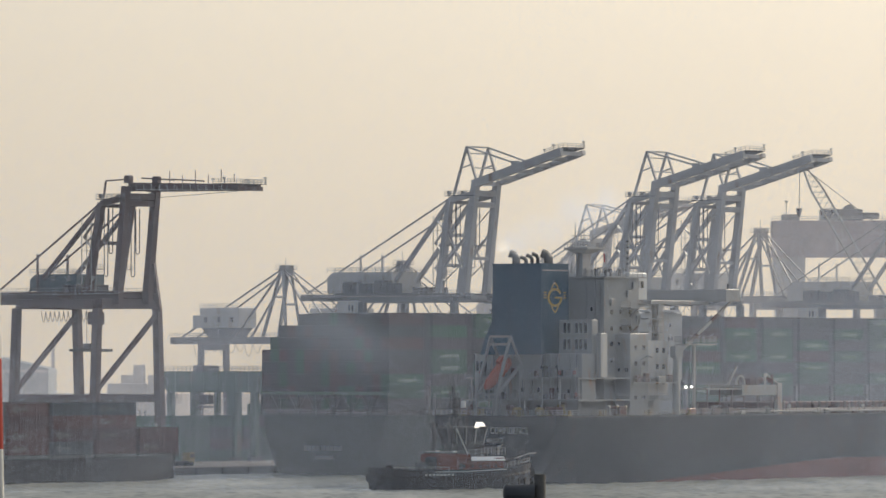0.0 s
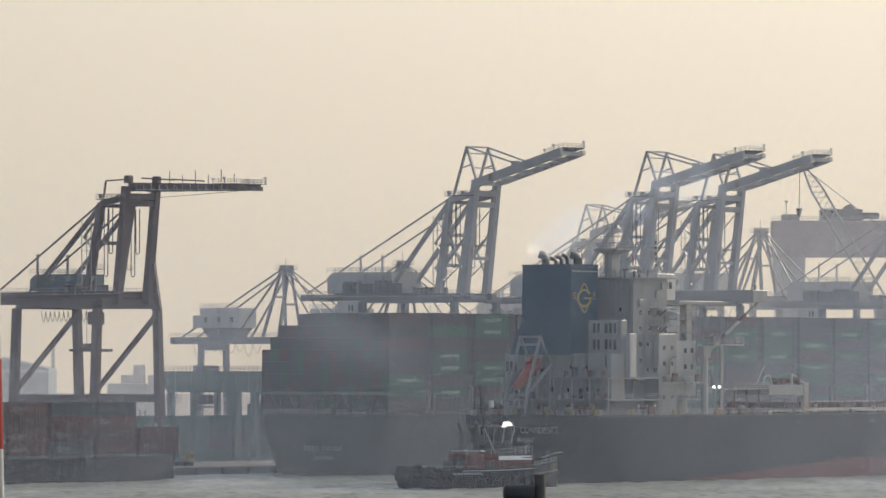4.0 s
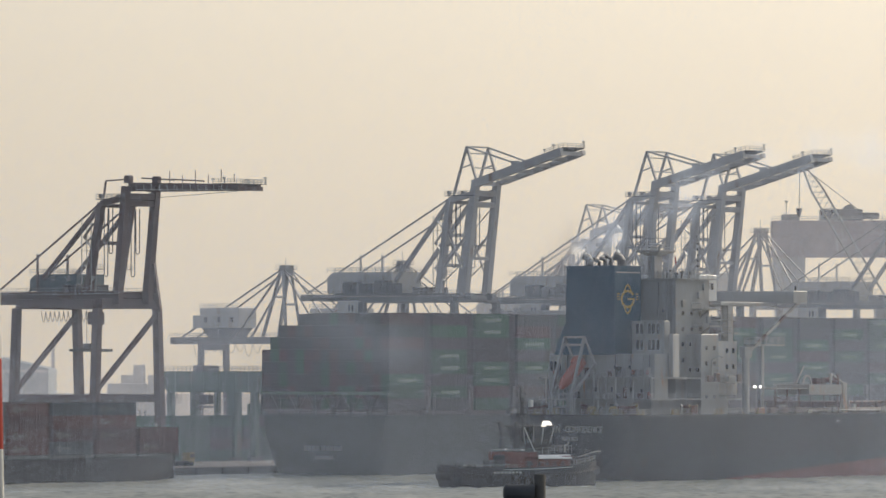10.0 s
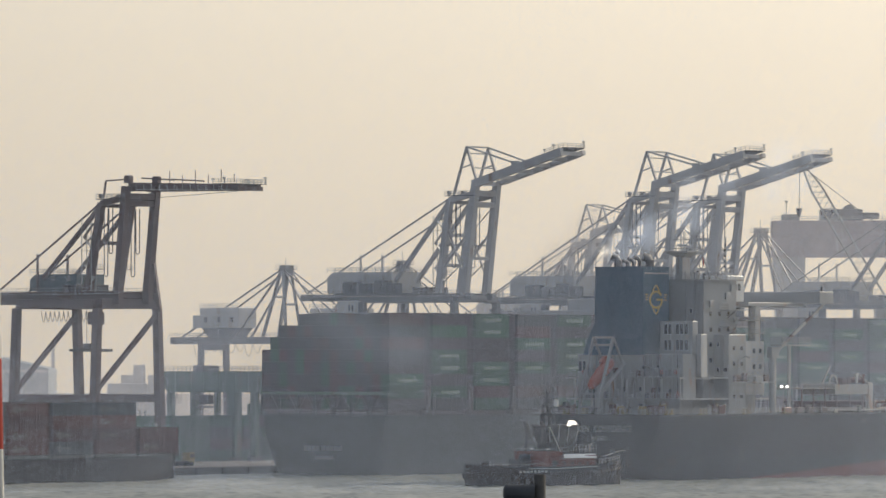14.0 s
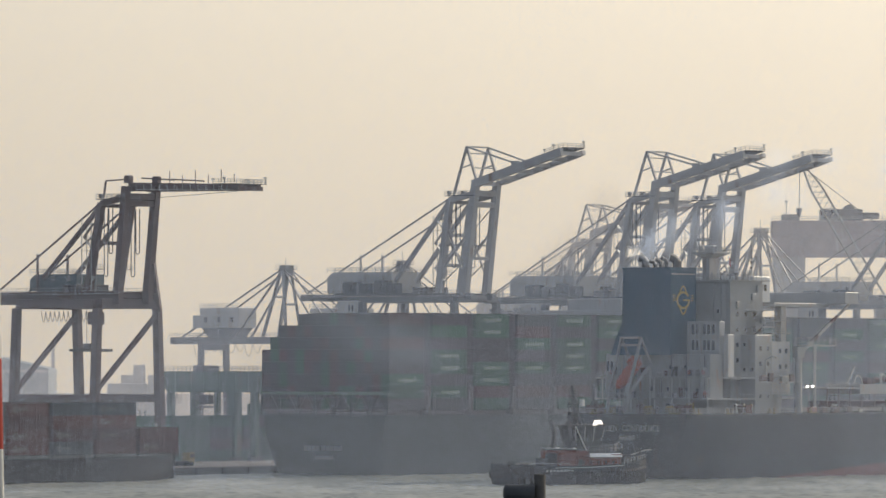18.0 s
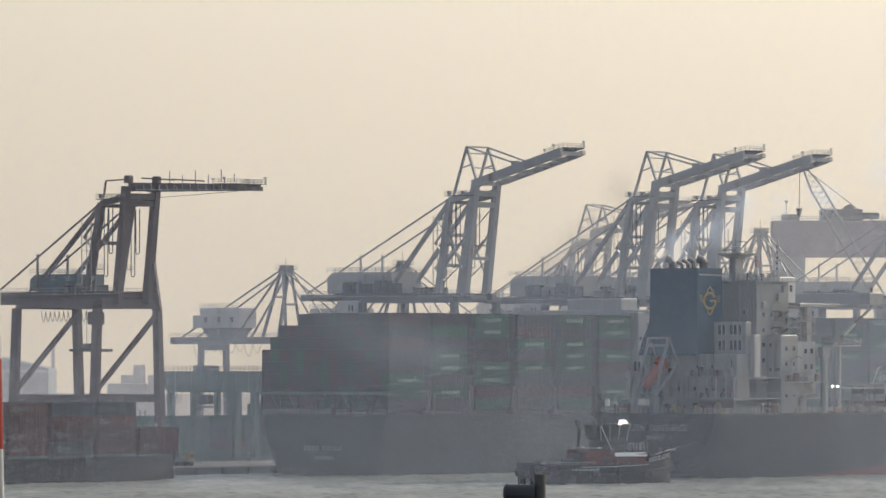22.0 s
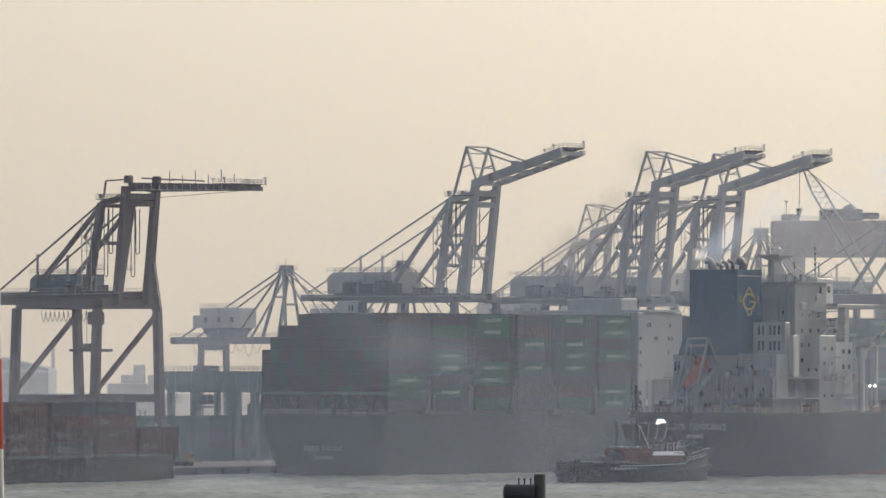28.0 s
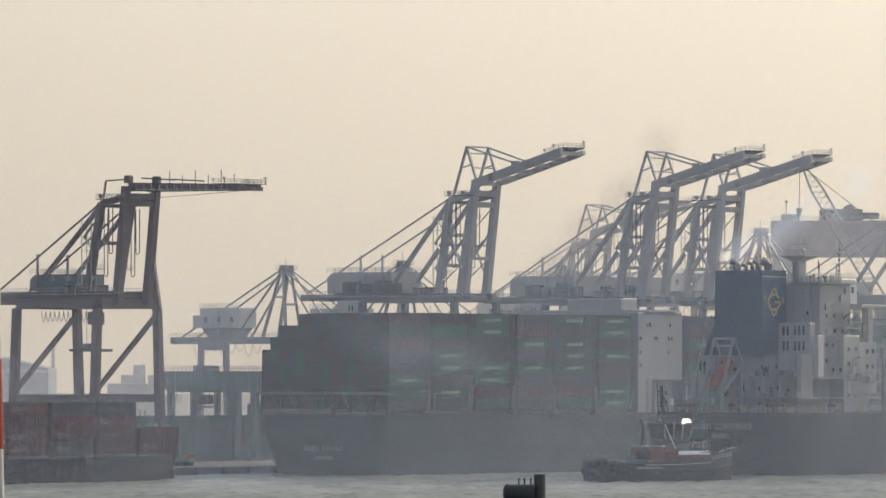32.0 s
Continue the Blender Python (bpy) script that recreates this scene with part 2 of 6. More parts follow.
# ---- water, land, near shore ----
QUAY_TURN = 51.3                                   # bearing of the quay line against the x axis
U = Vector((math.cos(radians(QUAY_TURN)), math.sin(radians(QUAY_TURN)), 0))
V = Vector((U.y, -U.x, 0))                         # from the quay out to the water
STERN = Vector((-11.69, 1243.5, 0))                # starboard stern corner of the moored ship
QUAY_Z = 1.8
QUAY0 = STERN - V * 40.0                           # quay edge abreast of that corner
RAIL0 = STERN - V * 43.0


def water_material():
    m = bpy.data.materials.new("harbour water")
    m.use_nodes = True
    n, l = m.node_tree.nodes, m.node_tree.links
    b = n["Principled BSDF"]
    b.inputs["Base Color"].default_value = (0.035, 0.055, 0.055, 1)
    b.inputs["Roughness"].default_value = 0.34
    b.inputs["IOR"].default_value = 1.33
    # thin broken foam, slicks, and light and dark ripple streaks put into colour
    t = n.new("ShaderNodeTexCoord")
    mp, tx, mr = n.new("ShaderNodeMapping"), n.new("ShaderNodeTexNoise"), n.new("ShaderNodeMapRange")
    mp.inputs["Scale"].default_value = (0.10, 0.028, 1)
    tx.inputs["Scale"].default_value, tx.inputs["Detail"].default_value, tx.inputs["Roughness"].default_value = 1.0, 9, 0.7
    mr.inputs["From Min"].default_value, mr.inputs["From Max"].default_value = 0.40, 0.66
    mx = n.new("ShaderNodeMix")
    mx.data_type = "RGBA"
    mx.inputs["A"].default_value, mx.inputs["B"].default_value = (0.15, 0.165, 0.15, 1), (0.32, 0.33, 0.295, 1)
    l.new(t.outputs["Object"], mp.inputs[0])
    l.new(mp.outputs[0], tx.inputs["Vector"])
    l.new(tx.outputs[0], mr.inputs["Value"])
    l.new(mr.outputs[0], mx.inputs["Factor"])
    l.new(mx.outputs["Result"], b.inputs["Base Color"])
    return m


WATER = water_material()


def build_water():
    # one sheet: fine rippled cells in the fairway, long cells out to the horizon
    xs = np.concatenate([[-4800, -2500, -1200, -600, -300], np.arange(-125, 126, 0.55), [300, 600, 1200, 2500, 4800]])
    ys = np.concatenate([[-600, 0, 300, 600, 900], np.arange(1020, 1290, 0.8), [1400, 1700, 2200, 3200, 4800]])
    rng = np.random.RandomState(4)
    gx, gy = np.meshgrid(xs, ys)
    z = np.zeros_like(gx)
    for k in range(26):
        a = rng.uniform(-0.9, 0.9) + math.pi / 2 * rng.choice([0, 1, 1])
        lam = rng.uniform(1.9, 3.0) if k % 2 else rng.uniform(3.0, 7)
        z += 0.012 * lam ** 0.8 * np.sin(2 * math.pi / lam * (gx * math.cos(a) + gy * math.sin(a)) + rng.uniform(0, 6.28))
    fade = np.clip((125 - np.abs(gx)) / 10, 0, 1) * np.clip((gy - 1022) / 10, 0, 1) * np.clip((1288 - gy) / 10, 0, 1)
    z *= fade
    nx, ny = len(xs), len(ys)
    verts = np.stack([gx, gy, z], -1).reshape(-1, 3).tolist()
    faces = [(j * nx + i, j * nx + i + 1, (j + 1) * nx + i + 1, (j + 1) * nx + i) for j in range(ny - 1) for i in range(nx - 1)]
    me = bpy.data.meshes.new("water")
    me.from_pydata(verts, [], faces)
    me.materials.append(WATER)
    me.polygons.foreach_set("use_smooth", [True] * len(me.polygons))
    tagged(new("water", me), "grey-green rippled harbour water with bright glints", "water", kind="structure")


build_water()


def build_land():
    # terminal apron behind the quay wall
    g = Geo()
    a, b = QUAY0 - U * 900, QUAY0 + U * 2600
    c, d = b - V * 2600, a - V * 2600
    g.loft([[(p.x, p.y, z) for p in (a, b, c, d)] for z in (-6, QUAY_Z)])
    land = part("ground", g, CONCRETE)
    tagged(land, "stained concrete container terminal apron", "ground", kind="structure")
    g = Geo()
    g.beam(a + Vector((0, 0, -0.3)) + V * 0.32, b + Vector((0, 0, -0.3)) + V * 0.32, 0.6, 4.0)
    tagged(part("quay_wall", g, QUAY_WALL), "dark wet concrete quay wall with fenders", "quay wall", kind="structure")
    fender = Geo().tube((0, 0, 0.2), (0, 0, 1.6), 0.4, 10)
    me = None
    for i in range(16):
        p = QUAY0 + U * (-110 + i * 9.0) + V * 1.05
        f = part("fender", me or fender, RUBBER)
        me = f.data
        f.matrix_basis = Matrix.Translation(p)
        tagged(f, "black cylindrical rubber fender on the quay wall", "fender", "quay fenders")


build_land()


def build_near_shore():
    g = Geo()
    xs = list(range(-120, 121, 10))
    ys = list(range(-60, 221, 10))
    for y in ys:
        for x in xs:
            base = 22.3 if y < 10 else 22.3 - (y - 10) * 0.02 if y < 70 else 21.1 - (y - 70) * 0.17
            g.v.append((x, y, base + 0.25 * noise.noise((x * 0.05, y * 0.05, 2.0)) - 0.15))
    n = len(xs)
    g.f = [(j * n + i, j * n + i + 1, (j + 1) * n + i + 1, (j + 1) * n + i) for j in range(len(ys) - 1) for i in range(n - 1)]
    tagged(part("near_shore", g, EARTH), "dry grassy headland above the channel", "headland", kind="structure")


build_near_shore()


def build_marker_pole():
    y = 60.0
    lean = math.atan(10 / 500.0)
    r = 0.06
    x = at_px(10, y) - r
    p = thing("marker_pole", pose(x, y, 21.0, 0, -math.degrees(lean), 0) @ Matrix.Translation((0.02, 0, 0)), "red and white banded steel marker pole", "pole")
    base = 21.0
    zs = [z_px(v, y) - base for v in (1115, 955, 795, 635, 475, 315, 155, -10)]
    part("foot", Geo().tube((0, 0, -0.3), (0, 0, zs[0]), r, 20), POLE_WHITE, p)
    for i, (a, b) in enumerate(zip(zs, zs[1:])):
        part("band", Geo().tube((0, 0, a), (0, 0, b), r, 20), POLE_RED if i % 2 == 0 else POLE_WHITE, p)
    return p


build_marker_pole()


def build_dolphin():
    y = 1020.0
    s = y / F_PX
    x = at_px(955, y)
    d = thing("mooring_dolphin", pose(x, y, 0), "dark weed-stained concrete mooring pile with a steel drum fender", "mooring pile")
    part("pile", Geo().tube((0, 0, -3), (0, 0, z_px(842, y)), 10.5 * s, 20), PILE_DARK, d)
    part("pile_cap", Geo().tube((0, 0, z_px(842, y)), (0, 0, z_px(839.5, y)), 10 * s, 20), PILE_DARK, d)
    zc = z_px(873, y)
    part("drum", Geo().tube((-57 * s, -1.4, zc), (-9 * s, -1.4, zc), 16 * s, 20), STEEL_DARK, d, "black steel drum")
    part("drum_rim", Geo().tube((-58.5 * s, -1.4, zc), (-56 * s, -1.4, zc), 17.5 * s, 20), STEEL_DARK, d)
    part("drum_end", Geo().loft([[(x * s, -1.4 + r * s * math.cos(k * math.pi / 10), zc + r * s * math.sin(k * math.pi / 10)) for k in range(20)] for x, r in ((-58.5, 16.5), (-61.5, 15), (-64, 11), (-65, 5))]), STEEL_DARK, d)
    for k in (-37, -27, -16):
        part("mooring_pin", Geo().tube((k * s, -1.4, zc + 14 * s), (k * s, -1.4, zc + 27 * s), 0.14, 8).tube((k * s, -1.4, zc + 24 * s), (k * s, -1.4, zc + 25 * s), 0.24, 8), STEEL_DARK, d)
    part("platform", Geo().bbox(-59 * s, 10 * s, -3.6, 1.6, -1.5, zc - 13 * s), CONCRETE, d)


build_dolphin()


# ---- haze ----
def build_haze():
    """Banks of morning mist: each a bank of hair-thin drifts, closer together near the water."""
    # Strips stand in for haze; its scattered tint is put into their colour.
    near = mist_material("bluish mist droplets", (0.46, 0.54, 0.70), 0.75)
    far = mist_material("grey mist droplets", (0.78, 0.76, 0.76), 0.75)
    banks = [(1068, 0.105)] + [(1100 + 36 * i, 0.036) for i in range(4)] + [(1244 + 36 * i, 0.058) for i in range(9)] + [(1600, 0.045), (1660, 0.045), (1800, 0.05), (2600, 0.05)]
    made = {}
    for i, (y, dens) in enumerate(banks):
        wide = 0.09 * y + 12
        slant = (0.62, -0.83, 1.17)[i % 3]
        key = (dens, slant, wide > 160, y > 1400, y < 1240)
        if key not in made:
            pitch = 0.021 * y / 1070
            half = 0.09 * (y if y > 1500 or y < 1090 else 1540) + 12
            aloft = 0.34 if y < 1240 else 0.55
            amount = lambda z: dens * (aloft + (1 - aloft) * math.exp(-(z / 40.0) ** 1.8)) * min(1.0, max(0.02, (130 - z) / 75))
            # slanting drifts, thinner aloft
            zs = (0.3, 7, 14, 21, 28, 36, 45, 55, 68, 90, 130)
            step = pitch * 1.4
            n = int((2 * half + abs(slant) * 130) / step)
            x = np.arange(n)[:, None] * step - half - max(slant, 0) * 130
            h = np.array([amount(z) for z in zs])[None] * step
            z = np.broadcast_to(np.array(zs)[None], (n, len(zs)))
            x = x + slant * z
            v = np.stack([np.stack([x - h / 2, 0 * z, z], -1), np.stack([x + h / 2, 0 * z, z], -1)], 2).reshape(-1, 3)
            k = (np.arange(n)[:, None] * len(zs) + np.arange(len(zs) - 1)[None]).reshape(-1) * 2
            f = np.stack([k, k + 1, k + 3, k + 2], -1)
            me = bpy.data.meshes.new("mist_bank")
            me.from_pydata(v.tolist(), [], f.tolist())
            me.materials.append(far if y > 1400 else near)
            made[key] = me
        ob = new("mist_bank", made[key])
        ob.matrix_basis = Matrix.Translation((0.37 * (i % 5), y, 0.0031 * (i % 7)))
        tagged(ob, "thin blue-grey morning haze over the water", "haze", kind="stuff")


build_haze()


# ---- quay cranes with folding booms ----
def quay_crane(label, along, gauge=28.0, half=8.0, zg=(37.4, 41.4), zk=65.7, back=50.0, house=(21, 41, 5.5), house_h=5.0, lean=3.3,
               py=7.7, boom=32.0, rise=8.5, apex=76.0, bx=4.1, paint=None, house_paint=None, leg_w=1.7, splay=0.0, off=Vector((0, 0, 0)), scale=1.0, fy=0.0, tip_h=1.9, annex=True, busy=True, strut=0.12, loops=(4.2, 2.6, 2.6, 10)):
    """A ship-to-shore crane on the quay rails. Local x runs along the quay, local y inland."""
    paint, house_paint = paint or STEEL_GREY, house_paint or STEEL_PALE
    p = RAIL0 + U * along + off
    c = thing("quay_crane", Matrix.Translation((p.x, p.y, QUAY_Z)) @ pose(0, 0, 0, 0, 0, QUAY_TURN) @ Matrix.Scale(scale, 4), label, "crane", "quay cranes")
    b0 = -QUAY_Z
    slim = 1.3 if annex else 0.0                      # shallower girders on the grey cranes
    base = STEEL_SLATE if annex else paint          # lower works and trolley girders
    g0, g1 = zg[0] + b0, zg[1] + b0
    k = zk + b0
    # bogies, sills, legs
    for y in (0, gauge):
        part("sill_beam", Geo().bbox(-half - splay - 2, half + splay + 2, y - 0.8, y + 0.8, 2.2, 4.2), base, c)
        for x in (-half - splay, half + splay):
            bog = part("bogie", Geo().bbox(x - 3.2, x + 3.2, y - 0.5, y + 0.5, 0.7, 2.2), STEEL_DARK, c)
            for i in range(4):
                part("wheel", Geo().tube((x - 2.4 + i * 1.6, y - 0.3, 0.45), (x - 2.4 + i * 1.6, y + 0.3, 0.45), 0.45, 12), STEEL_DARK, bog)
        for sx in (-1, 1):
            part("leg", Geo().beam((sx * (half + splay), y, 4.2), (sx * half, y, g0 + 0.3 + slim * 1.4), leg_w, leg_w * 0.9, leg_w * 0.9, leg_w * 0.8), base, c)
        part("portal_beam", Geo().bbox(-half + 0.5, half - 0.5, y - 0.9, y + 0.9, g0 + 0.2 + slim * 1.3, g0 + 2.4 + slim * .7), base, c)
        part("diagonal_brace", Geo().beam((-half * 0.97 - splay, y, 16.5), (half * 0.98, y, g0 - 1.0), 0.9), base, c)
    for sx in (-1, 1):
        part("side_beam", Geo().bbox(sx * half - 0.6, sx * half + 0.6, 0.8, gauge - 0.8, g0 + 0.3 + slim * 1.3, g0 + 2.2 + slim * .7), base, c)
        part("low_side_beam", Geo().bbox(sx * (half + splay * 0.6) - 0.6, sx * (half + splay * 0.6) + 0.6, 0.8, gauge - 0.8, 14.5, 16.2), base, c)
    # trolley girders and walkway
    for sx in (-1, 1):
        gd = part("girder", Geo().bbox(sx * bx - 0.8, sx * bx + 0.8, -2.5, back, g0 + 1.2 + slim, g1), base, c)
        part("walkway", Geo().box(sx * (bx + 1.4) - 0.6, sx * (bx + 1.4) + 0.6, -2.5, back, g1 - 0.6, g1 - 0.45), GALV, gd)
        part("handrail", Geo().rail([(sx * (bx + 2.0), -2.5, g1 - 0.45), (sx * (bx + 2.0), back, g1 - 0.45)], 1.2, 3.0, 0.05), GALV, gd)
    for y in np.arange(0, back + 0.1, back / 6):
        part("cross_tie", Geo().bbox(-bx, bx, y - 0.4, y + 0.4, g1 - 1.4, g1 - 0.3), base, c)
    # festoon loops under the girder
    l0, ls, ld, ln = loops
    for i in range(ln):
        y0 = l0 + i * ls
        part("festoon_loop", Geo().path([(bx + 0.9, y0 + ls * q / 6, g0 - 0.2 - ld * math.sin(math.pi * q / 6)) for q in range(7)], 0.08, 5), CABLE, c)
    # machine house
    h0, h1, hw = house
    hs = part("machine_house", Geo().loft([[(x, a, b) for a, b in ((h0, g1 + .3), (h1, g1 + .3), (h1, g1 + house_h - .9), (h1 - 1.6, g1 + .3 + house_h), (h0, g1 + .3 + house_h))] for x in (-hw, hw)]), house_paint, c)
    part("roof_rail", Geo().rail([(-hw, h0, g1 + 0.3 + house_h), (-hw, h1, g1 + 0.3 + house_h), (hw, h1, g1 + 0.3 + house_h), (hw, h0, g1 + 0.3 + house_h)], 1.1, 2.5, 0.05), GALV, hs)
    for i in range(3):
        yy = h0 + (h1 - h0) * (i + 0.5) / 3
        lv = Geo()
        for j in range(4):
            lv.box(-hw - 0.08, -hw + 0.02, yy - 0.6, yy + 0.6, g1 + 2.4 + j * .3, g1 + 2.52 + j * .3)
        part("louvre", lv, GALV, hs)
    part("house_support", Geo().box(-hw + 1, hw - 1, h0 + 1, h1 - 1, g1 - 0.3, g1 + 0.3), STEEL_DARK, c)
    # operator cab and spreader parked under the girder
    cab = part("operator_cab", Geo().bbox(2.0, 4.6, gauge * 0.45, gauge * 0.45 + 3, g0 - 3.2, g0 - 0.4, 0.2), paint, c)
    part("cab_window", Geo().box(4.6, 4.66, gauge * 0.45 + 0.3, gauge * 0.45 + 2.7, g0 - 2.6, g0 - 1.2), GLASS_DARK, cab)
    sp = part("spreader", Geo().box(-6, 6, gauge * 0.45 - 1.0, gauge * 0.45 + 1.0, g0 - 9.2, g0 - 8.6).box(-1.5, 1.5, gauge * 0.45 - 1, gauge * 0.45 + 1, g0 - 8.6, g0 - 7.4), STEEL_DARK, c)
    ropes = Geo()
    for sx in (-1.4, 1.4):
        ropes.tube((sx, gauge * 0.45, g0 - 7.4), (sx, gauge * 0.45, g0 + 1.2), 0.06, 5)
    part("hoist_rope", ropes, CABLE, sp)
    # fixed pylon, raised inner boom
    top_y = py - lean
    for sx in (-1, 1):
        part("pylon_column", Geo().beam((sx * bx, py, g1), (sx * bx, top_y, k - 2.0), 1.7, 1.5, 1.4, 1.3), paint, c)
        part("inner_boom", Geo().beam((sx * bx, fy, g1 - 0.5), (sx * bx, -lean, k + 1.5), 1.8, 1.6, 1.6, 1.5), paint, c)
        part("link_beam", Geo().beam((sx * bx, top_y, k - 2.2), (sx * bx, -lean, k - 0.8), 1.1, 1.3), paint, c)
        if busy:
            part("lattice", Geo().beam((sx * bx, py - 0.5, g1 + 5), (sx * bx, -lean * 0.55, g1 + (k - g1) * 0.62), 0.4).beam((sx * bx, 0, g1 + 4), (sx * bx, py - lean * 0.6, g1 + (k - g1) * 0.7), 0.4).beam((sx * bx, py - lean * .45, g1 + (k - g1) * 0.47), (sx * bx, -lean * .5, g1 + (k - g1) * 0.47), 0.35), paint, c)
    for f in ((0.3, 0.62, 0.97) if busy else (0.55, 0.97)):
        part("pylon_tie", Geo().beam((-bx, py - lean * f, g1 + (k - 2 - g1) * f), (bx, py - lean * f, g1 + (k - 2 - g1) * f), 0.8), paint, c)
    for f in ((0.34, 0.86, 0.97) if busy else (0.9, 0.97)):
        part("boom_tie", Geo().beam((-bx, -lean * f, g1 + (k - g1) * f), (bx, -lean * f, g1 + (k - g1) * f), 0.9, 0.7 if f < .5 else 1.3), paint, c)
    if busy:
        part("pylon_brace", Geo().beam((-bx, py - lean * .3, g1 + (k - 2 - g1) * .3), (bx, py - lean * .62, g1 + (k - 2 - g1) * .62), 0.5).beam((bx, py - lean * .3, g1 + (k - 2 - g1) * .3), (-bx, py - lean * .62, g1 + (k - 2 - g1) * .62), 0.5), paint, c)
    plat = part("top_platform", Geo().box(-bx - .9, bx + .9, -lean - 0.3, top_y + .9, k - 1.3, k - 1.1), STEEL_DARK, c)
    part("handrail", Geo().rail([(bx + .9, -lean - 0.3, k - 1.1), (-bx - .9, -lean - 0.3, k - 1.1), (-bx - .9, top_y + .9, k - 1.1), (bx + .9, top_y + .9, k - 1.1)], 1.0, 1.6, 0.05), GALV, plat)
    for sx in (-1, 1):
        part("sheave", Geo().tube((sx * bx - 0.3, top_y + 0.2, k - 0.5), (sx * bx + 0.3, top_y + 0.2, k - 0.5), 0.5, 14), STEEL_DARK, plat)
    for x, y, h in ((bx - .5, top_y - 1.0, 1.4), (-bx + 1.2, -lean + 1.4, 1.5), (0, top_y - .4, 1.1), (bx - 1.6, -lean + .6, 1.3)):
        part("hoist_box", Geo().bbox(x, x + 1.1, y - .6, y + .5, k - 1.1, k - 1.1 + h, .1), STEEL_MID, plat)
    part("stair_tower", Geo().beam((-bx - 1, py + 1, g1), (-bx - 1, py + 1, k - 6), 0.14).beam((-bx + .6, py + 1, g1), (-bx + .6, py + 1, k - 6), 0.14)
         .beam((-bx - 1, py - 1.8, g1), (-bx - 1, py - 1.8, k - 6), 0.14).beam((-bx + .6, py - 1.8, g1), (-bx + .6, py - 1.8, k - 6), 0.14), GALV, c)
    flights = Geo()
    n = int((k - 6 - g1) / 3)
    for i in range(n):
        za, zb = g1 + i * 3, g1 + (i + 1) * 3
        ya, yb = (py - 1.8, py + 1) if i % 2 else (py + 1, py - 1.8)
        flights.beam((-bx - 0.2, ya, za), (-bx - 0.2, yb, zb), 0.8, 0.12)
        flights.box(-bx - 1, -bx + .6, min(py - 1.8, py + 1), max(py - 1.8, py + 1) * 1, zb - 0.06, zb)
    part("stair_flight", flights, GALV, c)
    # hanging cable loops, service platforms and ladders within the raised boom
    for sx in (-1, 1):
        for dy, dz in ((.2, 14.5), (1.6, 9.5)):
            zt = k - 3.2
            yl = top_y - 1.2 - dy
            part("cable_loop", Geo().path([(sx * bx * .9, yl, zt), (sx * bx * .9, yl + .05, zt - dz), (sx * bx * .9, yl + .3, zt - dz - .4), (sx * bx * .9, yl + .8, zt - dz - .4), (sx * bx * .9, yl + 1.1, zt - dz), (sx * bx * .9, yl + 1.15, zt)], .12, 5), STEEL_DARK, c)
        for f in ((.2, .4, .6, .8) if busy else (.25,)):
            zf = g1 + (k - 2 - g1) * f
            part("service_platform", Geo().box(sx * bx - .9, sx * bx + .9, py - lean * f - 2.6, py - lean * f - .6, zf, zf + .12), paint, c)
            part("platform_rail", Geo().rail([(sx * bx + .9, py - lean * f - 2.6, zf + .12), (sx * bx - .9, py - lean * f - 2.6, zf + .12)], 1.0, .9, .04), GALV, c)
        for f0, f1 in (((.08, .34), (.34, .6), (.6, .86)) if busy else ()):
            part("thin_brace", Geo().beam((sx * bx, py - lean * f0, g1 + (k - 2 - g1) * f0), (sx * bx, -lean * f1 + .3, g1 + (k - g1) * f1), .22), paint, c)
        part("ladder", Geo().beam((sx * bx + 1.2, .5, g1), (sx * bx + 1.2, -lean + .6, k - 2), .1).beam((sx * bx + 1.2, 1.1, g1), (sx * bx + 1.2, -lean + 1.2, k - 2), .1), GALV, c)
    for yy in (py + 2.5, py + 5.0):
        part("deck_locker", Geo().bbox(-bx - 1.2, -bx + .6, yy, yy + 1.6, g1, g1 + 1.5), STEEL_DARK, c)
    part("trolley", Geo().bbox(-bx + .4, bx - .4, gauge * .4, gauge * .4 + 5, g1 - .2, g1 + 1.6), STEEL_DARK, c)
    # back stays
    for sx in (-1, 1):
        part("back_strut", Geo().beam((sx * bx, top_y, k - 2.4), (sx * bx, h0 + (h1 - h0) * strut, g1 + 0.4 + (house_h - 1 if strut > .5 else 0)), 0.85), paint, c)
        part("back_stay", Geo().beam((sx * bx, top_y, k - 1.8), (sx * bx, back - 1.5, g1 + 0.3), 0.34), paint, c)
        f = 0.62
        zz = k - 1.8 + (g1 + 0.3 - k + 1.8) * f
        yy = top_y + (back - 1.5 - top_y) * f
        part("stay_post", Geo().beam((sx * bx, yy, g1), (sx * bx, yy, zz + 0.8), 0.4), paint, c)
    # outer boom
    y_a, y_b = -lean + 0.6, -lean - boom
    za, zb = k + 1.4, k + 1.4 + rise
    spread, low = (1.02, .53) if annex else (.6, 1.0)
    along_b = lambda q: (y_a + (y_b - y_a) * q, za + (zb - za) * q)
